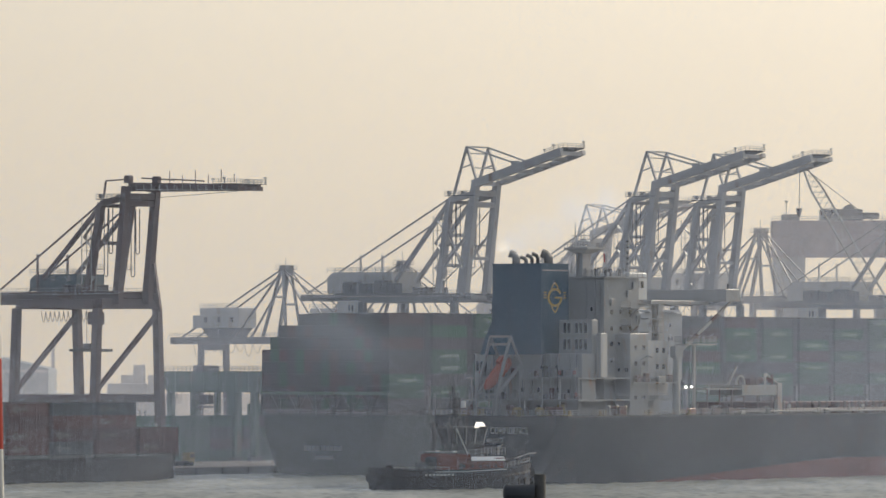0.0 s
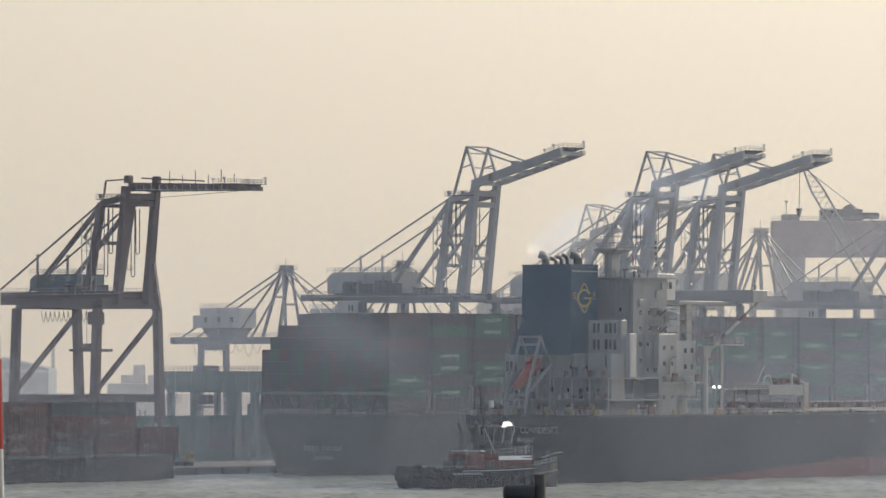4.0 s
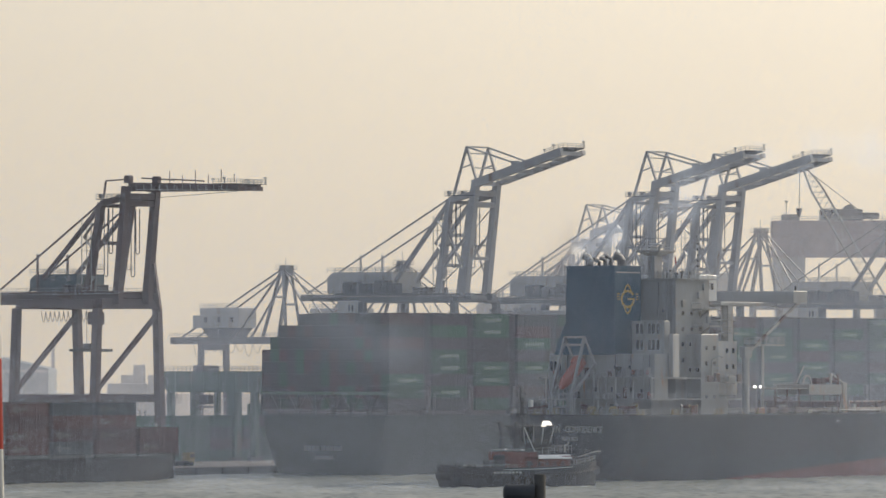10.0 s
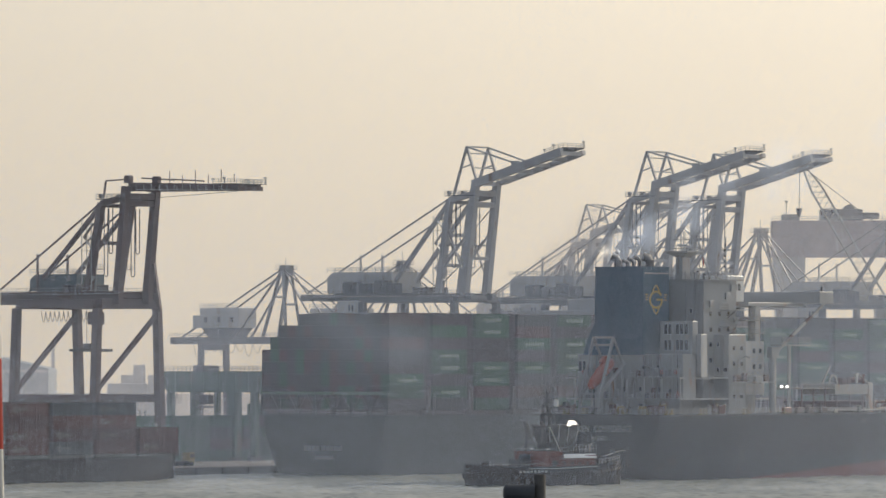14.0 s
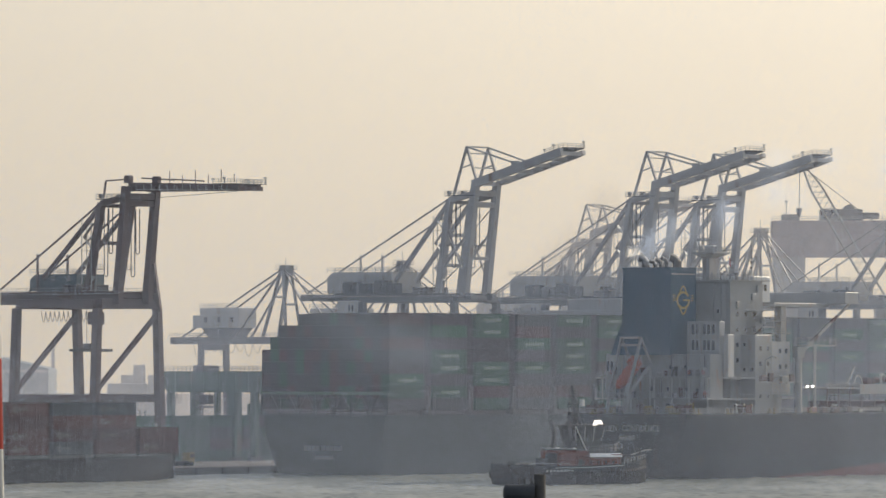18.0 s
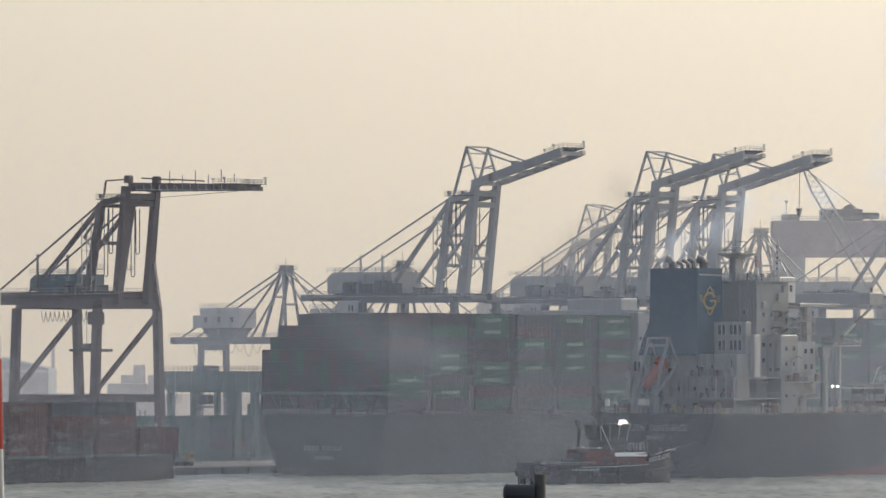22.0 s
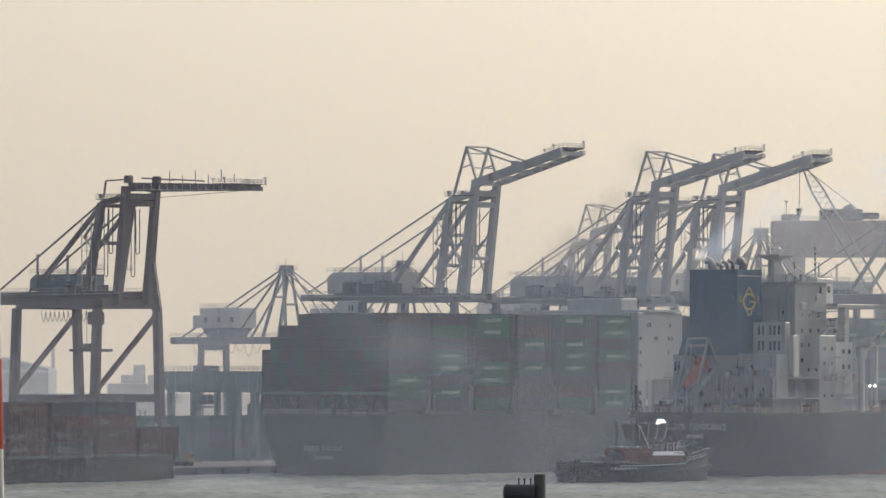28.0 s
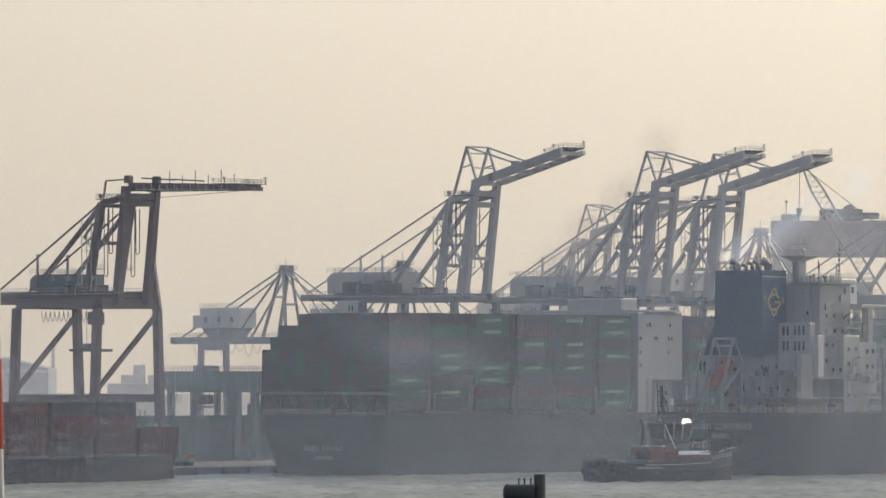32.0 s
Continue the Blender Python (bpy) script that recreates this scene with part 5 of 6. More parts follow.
    for i in range(24):
        if i in (0, 1):
            continue
        j = (i + 1) % 24
        g.plate([(ro[i][0], ya, ro[i][1]), (ro[j][0], ya, ro[j][1]), (ri[j][0], ya, ri[j][1]), (ri[i][0], ya, ri[i][1])], .06, (0, -1, 0))
    g.box(cx, cx + 1.9, ya - .06, ya, cz - .2, cz + .2)
    for sg in (-1, 1):
        for a, b in (((-1.0, 1.5), (-.55, 2.5)), ((-.55, 2.5), (0, 3.1)), ((0, 3.1), (.55, 2.5)), ((.55, 2.5), (1.0, 1.5))):
            g.beam((cx + a[0], ya - .03, cz + sg * a[1]), (cx + b[0], ya - .03, cz + sg * b[1]), .06, .3)
        for k in (-.55, 0, .55):
            g.box(cx + sg * 2.6 - .35, cx + sg * 2.6 + .35, ya - .06, ya, cz + k - .12 + .5, cz + k + .12 + .5)
    part("funnel_mark", g, LOGO_GOLD, fun, "gold ring mark")
    # tower of the accommodation
    tw = part("accommodation", Geo().bbox(18.5, 28, -13.2, 13, zd, 42.6, .12), WHITE, ship, "white accommodation tower with rust runs")
    windows_aft(tw, 18.5, (-9,), (35.6,), .8, .9)
    windows_aft(tw, 18.5, (-6.5, -11.5), (30.2,), .7, .8)
    windows_side(tw, -13.2, (20.5, 23, 25.5), (35, 31.6, 28.4, 25), .7, .9)
    part("deck_slab", Geo().box(18, 29, -14.6, 14, 42.6, 42.85), WHITE, tw)
    part("deck_rail", Geo().rail([(28, -14.4, 42.85), (18.2, -14.4, 42.85), (18.2, 13, 42.85)], 1.1, 1.4, .035, 3), RAIL_GREY, tw)
    for z in (36.2, 32.6):
        b = part("balcony", Geo().box(23, 28.5, -16.6, -13.2, z, z + .25), WHITE, tw)
        part("balcony_rail", Geo().rail([(28.5, -16.5, z + .25), (23, -16.5, z + .25), (23, -13.3, z + .25)], 1.1, 1.0, .035, 3), RAIL_GREY, b)
        part("bracket", Geo().beam((25.5, -13.2, z - 1.6), (25.5, -16.2, z), .25), WHITE, b)
    wb = part("wing_house", Geo().bbox(21.5, 26.5, -18.2, 0, zd, 31.0, .12), WHITE, ship, "white lower accommodation block")
    windows_aft(wb, 21.5, (-14.6,), (28.4,), .7, .9)
    windows_aft(wb, 21.5, (-14.6, -16.6, -17.4), (23.0,), .7, .9)
    windows_side(wb, -18.2, (23, 25.2), (27.6, 24.3, 20.8, 17.2), .7, .9)
    part("deck_slab", Geo().box(20.4, 33.4, -19.6, -12, 20.6, 20.9), WHITE, wb)
    part("deck_rail", Geo().rail([(33.2, -19.4, 20.9), (20.6, -19.4, 20.9)], 1.1, 1.4, .035, 3), RAIL_GREY, wb)
    fb = part("front_house", Geo().bbox(28.2, 34.0, -15.6, 15.5, zd + 4, 29.6, .12), WHITE_SUNLIT_RUST, ship, "rust-streaked white front house")
    part("front_base", Geo().bbox(29, 33.6, -13, 13, zd, zd + 4), WHITE, fb)
    windows_side(fb, -15.6, (31, 32.8), (27, 23.6, 20.4), .7, 1.0)
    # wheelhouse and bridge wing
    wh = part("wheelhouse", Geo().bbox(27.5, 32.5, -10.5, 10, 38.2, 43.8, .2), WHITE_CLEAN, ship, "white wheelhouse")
    for y in (-9.6, -8.4, -7.2):
        part("pane", Geo().box(27.42, 27.52, y - .4, y + .4, 40.6, 42.0), GLASS_DARK, wh)
    windows_side(wh, -10.5, (28.6, 29.8, 31), (40.6,), .8, 1.4)
    part("roof_rail", Geo().rail([(32, -10.3, 43.8), (27.7, -10.3, 43.8), (27.7, 9.8, 43.8)], 1.2, 1.0, .035, 3), RAIL_GREY, wh)
    wg = part("bridge_wing", Geo().bbox(45.0, 49.2, -22.0, 16, 37.9, 40.5, .12), WHITE, ship, "long white bridge wing")
    part("wing_deck", Geo().bbox(29, 45.2, -16, 12, 37.2, 38.0), WHITE, wg)
    part("wing_lamp", Geo().tube((46, -21.5, 40.5), (46, -21.5, 41.6), .25, 8), STEEL_DARK, wg)
    # wing support: a plate with two oval holes
    sup = Geo()
    y0, y1, z0, z1 = -15.4, -13.0, 29.6, 37.2
    holes = [oval((y0 + y1) / 2, 32.0, .55, 1.5, 12), oval((y0 + y1) / 2, 35.6, .55, 1.3, 12)]
    sup.box(31.6, 33.0, y0, y0 + .6, z0, z1).box(31.6, 33.0, y1 - .6, y1, z0, z1).box(31.6, 33.0, y0 + .6, y1 - .6, z0, 30.4).box(31.6, 33.0, y0 + .6, y1 - .6, 33.6, 34.2).box(31.6, 33.0, y0 + .6, y1 - .6, 37.0, z1)
    part("wing_support", sup, WHITE_SUNLIT_RUST, wg, "white pierced wing support")
    # stores crane: striped jib on a post
    cr = part("stores_crane", Geo().tube((34, -18.5, zd), (34, -18.5, 27), .8, 12).bbox(33, 35.2, -19.4, -17.6, 26, 28.4), WHITE, ship, "white stores crane with a striped jib")
    a, b = Vector((34, -18.5, 26.6)), Vector((49.5, -18.5, 38.0))
    for i in range(8):
        part("jib_section", Geo().beam(a.lerp(b, i / 8), a.lerp(b, (i + 1) / 8), .6 - i * .03, .7 - i * .03), RED_DECK if i % 3 == 2 else WHITE, cr)
    pf = part("lookout_platform", Geo().box(36, 44.5, -19.5, -15.5, 28.6, 28.9), WHITE, ship)
    part("platform_rail", Geo().rail([(44.4, -19.4, 28.9), (36, -19.4, 28.9), (36, -15.6, 28.9)], 1.5, 1.6, .08, 3), RAIL_GREY, pf)
    part("platform_post", Geo().tube((40, -17, zd), (40, -17, 28.6), .3, 8).tube((41.4, -15.8, zd), (41.4, -15.8, 28.6), .2, 8), GALV, pf)
    # masts
    rm = part("radar_mast", Geo().bbox(18.6, 20.8, -5.8, -3.4, 42.8, 48.4).loft([[(19, -5.4, 47.4), (20.4, -5.4, 47.4), (20.4, -3.8, 47.4), (19, -3.8, 47.4)], [(17.4, -9, 48.6), (22, -9, 48.6), (22, -1, 48.6), (17.4, -1, 48.6)], [(17.4, -9, 48.9), (22, -9, 48.9), (22, -1, 48.9), (17.4, -1, 48.9)]]), STEEL_GREY, ship, "grey radar mast with a platform")
    part("platform_rail", Geo().rail([(22, -8.9, 48.9), (17.5, -8.9, 48.9), (17.5, -1.1, 48.9)], 1.1, 1.0, .05, 2), GALV, rm)
    for y, h in ((-2, 5.4), (-4, 5.0), (-5, 4.2), (-8, 2.6)):
        part("aerial", Geo().tube((19.6, y, 48.9), (19.6, y, 48.9 + h), .11, 6), GALV, rm)
    part("yard_arm", Geo().beam((19.6, -7.5, 51.4), (19.6, -.6, 51.4), .16), GALV, rm)
    part("scanner", Geo().bbox(19.2, 20, -6.6, -3.2, 50.0, 50.4), WHITE_CLEAN, rm)
    sm = part("signal_mast", Geo().tube((30, -7, 43.8), (30, -7, 52.2), .18, 8).beam((30, -9, 49.4), (30, -5, 49.4), .14).beam((30, -8.4, 47.2), (30, -5.6, 47.2), .14), GALV, ship)
    for z in (45.4, 46.6, 47.8, 49, 50.2):
        part("signal_lamp", Geo().tube((29.6, -7.3, z), (29.6, -7.3, z + .5), .22, 8), STEEL_DARK, sm)
    fl = part("flagstaff", Geo().tube((22.5, -8, 42.8), (22.5, -8, 48), .06, 6), GALV, ship)
    part("flag", Geo().plate([(22.5, -8, 47.9), (22.1, -8.9, 47.2), (21.8, -9.4, 45.6), (22.3, -8.6, 45.8), (22.5, -8, 46.4)], .03, (1, 0, 0)), FLAG_RED, fl, "red ensign hanging limp")
    for y in (-13, -12, -10.8, 3, 6):
        part("vent_pipe", Geo().tube((24, y, 42.6), (24, y, 44.6), .18, 8), GALV, tw)
    # small fittings: ladders, pipes, lockers, rings, ventilators
    rng = random.Random(17)
    for y, z0, z1, x in ((-12.6, 22, 42, 18.35), (-16.5, 22, 31, 21.35), (6, 17.4, 26.6, 9.35), (-5.2, 22, 27, 9.35)):
        g = Geo().beam((x, y, z0), (x, y, z1), .09).beam((x, y + .5, z0), (x, y + .5, z1), .09)
        for i in range(int((z1 - z0) / .8)):
            g.beam((x, y, z0 + i * .8), (x, y + .5, z0 + i * .8), .06)
        part("ladder", g, GALV, tw)
    for y, z0, z1 in ((-7.5, 22, 42), (-10.3, 26.8, 42.5), (-2.5, 42.6, 46)):
        part("drain_pipe", Geo().tube((18.3, y, z0), (18.3, y, z1), .13, 6), GALV, tw)
    for x, z in ((20, 36.8), (24.5, 38.6), (27, 33.4), (26, 40.4)):
        part("wall_box", Geo().bbox(x, x + 1.1, -13.8, -13.2, z, z + 1.4), WHITE if z < 38 else GALV, tw)
    for i in range(9):
        x, y = rng.uniform(19, 27), rng.uniform(-13.8, -4)
        part("ventilator", Geo().tube((x, y, 42.8), (x, y, 43.8 + rng.random()), .22, 8).tube((x, y, 43.8), (x, y, 44.3), .42, 8), rng.choice((WHITE, GALV, STEEL_DARK)), tw)
    for y, z in ((-16.9, 22.9), (-12, 22.9), (15, 22.9), (-17.5, 18.4)):
        ring = Geo()
        for k in range(10):
            a0, a1 = 2 * math.pi * k / 10, 2 * math.pi * (k + 1) / 10
            ring.tube((7.55, y + .38 * math.cos(a0), z + .38 * math.sin(a0)), (7.55, y + .38 * math.cos(a1), z + .38 * math.sin(a1)), .09, 6)
        part("lifebuoy", ring, ORANGE, ah)
    for x, w, h in ((22.5, 1.6, 1.3), (25, 1.1, 1.8), (28.6, 2.0, 1.1), (31.2, 1.2, 1.5)):
        part("deck_box", Geo().bbox(x, x + w, -19.2, -18.3, 20.9, 20.9 + h), rng.choice((WHITE, STEEL_DARK, RED_DECK)), wb)
    for z in (34.0, 31.2):
        part("catwalk", Geo().box(28, 33.4, -16.4, -13.4, z, z + .2), WHITE, tw)
        part("catwalk_rail", Geo().rail([(33.4, -16.3, z + .2), (28, -16.3, z + .2)], 1.1, 1.1, .035, 3), RAIL_GREY, tw)
    part("rescue_davit", Geo().path([(24, -18.9, 20.9), (24, -18.9, 25.5), (24.6, -20.4, 26.4), (25.2, -21.2, 26.0)], .22, 8), WHITE, wb)
    for x in (14.6, 16.8, 19):
        part("gooseneck_vent", Geo().path([(x, -19.8, zd), (x, -19.8, zd + 1.7), (x - .3, -20.2, zd + 2.0), (x - .5, -20.6, zd + 1.6)], .2, 8), (WHITE_CLEAN, YELLOW, WHITE)[int(x) % 3], ship)
    # free-fall lifeboat on its sloping davit
    dv = part("davit", Geo().beam((4.6, .9, 30.3), (4.6, 7.6, 30.3), .5), RAIL_GREY, ship, "greyed white free-fall davit frame")
    for y in (7.6, .9):
        for p, q, w in (((.6, y, zd), (1.0, y, 18.5), .55), ((1.0, y, 18.5), (4.6, y, 30.3), .5), ((4.6, y, 30.3), (7.4, y, 24.6), .45), ((1.0, y, 18.2), (7.6, y, 24.8), .55), ((7.0, y, zd), (7.0, y, 24.4), .4)):
            part("davit_beam", Geo().beam(p, q, w), RAIL_GREY, dv)
    for x, z, w in ((1, 18.3, .35), (.6, zd + 1.6, .35), (4.3, 28.7, .5)):
        part("davit_tie", Geo().beam((x, .9, z), (x, 7.6, z), w), RAIL_GREY, dv)
    d = Vector((.72, 0, .69))
    upv = Vector((-.69, 0, .72))
    o = Vector((3.9, 4.25, 22.6))
    rings = []
    for q, w, h in ((-4.6, .25, .2), (-4.0, .9, .8), (-2.5, 1.4, 1.25), (0, 1.5, 1.4), (2.4, 1.45, 1.5), (3.6, 1.2, 1.3), (4.2, .6, .7)):
        rings.append([o + d * q + Vector((0, w * math.cos(k * math.pi / 5), 0)) + upv * (h * math.sin(k * math.pi / 5) * (1 if k < 5 else .85)) for k in range(10)])
    lb = part("lifeboat", Geo().loft(rings), ORANGE, ship, "orange free-fall lifeboat on its ramp")
    part("lifeboat_cabin", Geo().loft([[o + d * q + Vector((0, yy, 0)) + upv * zz for yy, zz in ((-.8, 1.1), (.8, 1.1), (.6, 2.0), (-.6, 2.0))] for q in (1.6, 3.4)]), ORANGE, lb)
    for q in (1.9, 2.6, 3.2):
        part("cabin_window", Geo().box(o.x + d.x * q - .15, o.x + d.x * q + .15, o.y - .85, o.y - .78, o.z + d.z * q + 1.0, o.z + d.z * q + 1.4), GLASS_DARK, lb)
    # fore deck: manifold platform, arch, hatches
    mp = part("deck_platform", Geo().box(42, 62, -19, -8, 19.2, 19.5).box(52, 62, -19.2, -8, 18.0, 20.2), WHITE, ship, "grey-white deck store and platform")
    part("platform_rail", Geo().rail([(42, -18.9, 19.5), (52, -18.9, 19.5)], 1.1, 1.6, .06, 3), RAIL_GREY, mp)
    for x in (42.5, 46, 49.5, 53, 57, 61):
        part("platform_post", Geo().tube((x, -18.6, zd), (x, -18.6, 19.2), .18, 8), RED_DECK, mp)
    arch = Geo()
    for i in range(9):
        q0, q1 = math.pi * i / 9, math.pi * (i + 1) / 9
        arch.beam((52.5 + 1.2 * math.cos(q0), -18.0, 20.2 + 2.0 * math.sin(q0)), (52.5 + 1.2 * math.cos(q1), -18.0, 20.2 + 2.0 * math.sin(q1)), .35)
    part("hose_saddle", arch, GALV, mp, "rounded hose saddle")
    part("deck_jib", Geo().beam((49, -18, 20.2), (51.5, -18, 24.2), .3), WHITE, mp)
    part("cargo_box", Geo().bbox(55, 57.6, -18.4, -16, 20.2, 21.6), RED_DECK, mp)
    part("rescue_boat", Geo().loft([[(58 + q, -17.5 + w * math.cos(k * math.pi / 4), 21.2 + .6 * math.sin(k * math.pi / 4)) for k in range(8)] for q, w in ((0, .3), (.8, .9), (3, 1), (4.2, .3))]), RED_DECK, mp)
    part("fore_post", Geo().bbox(62.6, 64, -18.8, -17.6, zd, 20.6).beam((63.3, -18.2, 20.4), (60.4, -18.2, 22.2), .3), WHITE, ship, "rusty white deck post")
    for i in range(4):
        x = 66 + i * 18.6
        hc = part("hatch_coaming", Geo().bbox(x, x + 15.4, -14.5, 14.5, zd, zd + 1.5), RED_DECK, ship, "red oxide hatch coaming")
        part("hatch_cover", Geo().bbox(x - .3, x + 15.7, -15, 15, zd + 1.5, zd + 2.4), RED_DECK, hc)
        for k in range(7):
            part("cleat", Geo().box(x + 1 + k * 2.2, x + 1.5 + k * 2.2, -15.1, -14.9, zd + .4, zd + 2.6), RUBBER, hc)
    part("deck_pipe", Geo().tube((34, -17.6, zd + .8), (140, -17.6, zd + .8), .3, 10), RED_DECK, ship)
    part("deck_pipe", Geo().tube((34, -18.8, zd + .5), (140, -18.8, zd + .5), .2, 10), POST_GREY, ship)
    for i in range(9):
        x = 68 + i * 7.3
        part("deck_vent", Geo().tube((x, -16.4, zd), (x, -16.4, zd + 1.5 + (i % 3) * .4), .3, 10).tube((x, -16.4, zd + 1.4), (x, -16.4, zd + 1.9), .5, 10), (WHITE, RED_DECK, STEEL_DARK)[i % 3], ship)
    for x in (36, 39.5, 43, 47):
        part("deck_locker", Geo().bbox(x, x + 1.8, -20.6, -19.2, zd, zd + 1.3), (ORANGE, WHITE, GALV, RED_DECK)[int(x) % 4], ship)
    # valves, pipe stubs and gear about the manifold and along the hatches
    for i in range(70):
        x = rng.uniform(37, 66) if i < 44 else rng.uniform(66, 136)
        y, h = rng.uniform(-20.4, -16.5), rng.uniform(.7, 2.6) * (1 if i < 44 else .7)
        z = 20.2 if i % 4 == 0 and 52 < x < 62 else zd
        g = (Geo().tube((x, y, z), (x, y, z + h), rng.uniform(.1, .28), 8).tube((x, y, z + h * .8), (x, y, z + h), .4, 8), Geo().bbox(x, x + rng.uniform(.4, 1.4), y, y + .7, z, z + h * .6),
             Geo().path([(x, y, z), (x, y, z + h), (x + .7, y, z + h + .2), (x + .9, y, z)], .13, 6), Geo().beam((x, y, z), (x + rng.uniform(-1, 1), y, z + h * 1.2), .16))[i % 4]
        part(("deck_valve", "deck_chest", "pipe_stub", "deck_strut")[i % 4], g, rng.choice((GALV, STEEL_DARK, WHITE, RED_DECK, POST_GREY)), ship)
    # discharge from a side scupper
    part("scupper_stain", Geo().beam((22, -hb - .02, 7.0), (22.8, -hb + .5, 4.4), .06, .2), GALV, ship)
    for ob in ship.children_recursive:
        ob.data.transform(BULK_FIT @ ob.matrix_basis)
        ob.matrix_basis = Matrix()
    return ship


BULK = build_bulker()


TUG_BLACK = material("matt black tug paint", (0.030, 0.032, 0.036), 0.7, grain=3, stain=.4, var=.4, spec=.2)
TUG_RED = material("dull red tug paint", (0.155, 0.045, 0.03), 0.5, grain=4, stain=.5, streak=.35)
FOAM = material("white churned foam", (0.62, 0.65, 0.64), 0.8, grain=6, bump=0.4)


def build_tug():
    """Local x forward, y to port."""
    tug = thing("tug", pose(at_px(800, 1111), 1111, 0, 0, 0, 30), "black and red harbour tug close behind the bulk carrier", "tug")
    zd = 3.0
    st = [(-17.4, 3.6, 2.6, zd + .4, -1), (-16.6, 4.6, 3.8, zd + .3, -1), (-13, 5.1, 4.6, zd, -1), (0, 5.3, 4.9, zd, -1), (9, 4.9, 4.0, zd + .3, -1), (14, 3.2, 1.9, zd + .8, -1), (17, .9, .4, zd + 1.2, -1)]
    part("hull", Geo().loft(hull_rings(finer(st))).smooth("hull"), TUG_BLACK, tug)
    fd = Geo()
    for (x0, a0, _, z0, _), (x1, a1, _, z1, _) in zip(st, st[1:]):
        for sy in (-1, 1):
            fd.tube((x0, sy * (a0 + .1), z0 - .7), (x1, sy * (a1 + .1), z1 - .7), .32, 8)
    part("fender_strake", fd, RUBBER, tug, "black rubber side fender")
    part("stern_fender", Geo().tube((-17.6, -2.8, 2.2), (-17.6, 2.8, 2.2), .75, 12), RUBBER, tug)
    part("bow_fender", Geo().tube((16.6, -1.6, 3.2), (16.6, 1.6, 3.2), .9, 12), RUBBER, tug)
    bw = Geo()
    for (x0, a0, _, z0, _), (x1, a1, _, z1, _) in zip(st, st[1:]):
        for sy in (-1, 1):
            bw.plate([(x0, sy * a0, z0), (x1, sy * a1, z1), (x1, sy * a1, z1 + .95), (x0, sy * a0, z0 + .95)], .1, (0, -sy, 0))
    part("bulwark", bw, TUG_BLACK, tug)
    for sy in (-1, 1):
        part("deck_strake", Geo().path([(-7.5, sy * 5.32, 3.55), (0, sy * 5.42, 3.6), (9, sy * 5.02, 3.95)], .11, 6), GALV, tug, "pale grey strake")
    part("stern_bulwark", Geo().box(-17.5, -17.3, -3.5, 3.5, zd + .4, zd + 1.4).box(-17.5, -16, -3.7, -3.5, zd + .4, zd + 2.0), TUG_BLACK, tug)
    for x in (-11, -4.5, 2, 8.5):
        y = 5.75
        part("tyre_fender", Geo().torus((x, -y, 1.9), .75, .24), RUBBER, tug)
    for i in range(8):
        part("letter_bar", Geo().box(-9.6 + i * .85, -9.1 + i * .85, -5.34, -5.2, 2.75, 3.2), GALV, tug)
    # after deck
    part("towing_winch", Geo().tube((-6.5, -1.6, zd + 1.3), (-6.5, 1.6, zd + 1.3), 1.0, 14).bbox(-7.6, -5.4, -2.3, -1.6, zd, zd + 2.4).bbox(-7.6, -5.4, 1.6, 2.3, zd, zd + 2.4), STEEL_DARK, tug)
    part("tow_post", Geo().tube((-11.5, -1.1, zd), (-11.5, -1.1, zd + 1.6), .3, 10).tube((-11.5, 1.1, zd), (-11.5, 1.1, zd + 1.6), .3, 10).tube((-11.5, -1.7, zd + 1.1), (-11.5, 1.7, zd + 1.1), .22, 10), STEEL_DARK, tug)
    part("deck_rail", Geo().rail([(-16, -4.4, zd + .9), (-4, -5.0, zd + .9)], .6, 2.0, .05, 1), GALV, tug)
    # funnels in orange casings with bent stacks
    for sy in (-1, 1):
        cs = part("funnel_casing", Geo().bbox(-5.4, -1.6, sy * 3.2 - .9, sy * 3.2 + .9, zd, 7.0, .25), TUG_RED, tug, "dull red funnel casing")
        part("casing_top", Geo().bbox(-5.0, -2.4, sy * 3.2 - .7, sy * 3.2 + .7, 7.3, 7.55), GALV, cs)
        # Cap added only to make the glint on the casing top.
        part("casing_cap", Geo().bbox(-2.5, -1.7, sy * 3.2 - .8, sy * 3.2 - .1, 7.3, 7.6, .08), GLINT, cs, "small metal cap added for a glint")
        part("exhaust_pipe", Geo().path([(-3.2, sy * 3.2, 7.0), (-2.9, sy * 3.2, 8.4), (-2.7, sy * 3.2, 10.2), (-2.9, sy * 3.2, 11.8), (-3.4, sy * 3.2, 13.0)], .4, 10), STEEL_DARK, cs, "black bent exhaust pipe")
    # deckhouse
    dh = part("deckhouse", Geo().bbox(-1.6, 9.2, -3.9, 3.9, zd, 6.0, .25), TUG_RED, tug, "dull red deckhouse")
    for x in (0, 1.8, 3.6, 5.4, 7.2):
        part("porthole", Geo().tube((x, -3.98, 4.6), (x, -3.86, 4.6), .32, 12), GLASS_DARK, dh)
    part("door", Geo().box(-1.1, -.3, -3.97, -3.88, 3.2, 5.2), STEEL_DARK, dh)
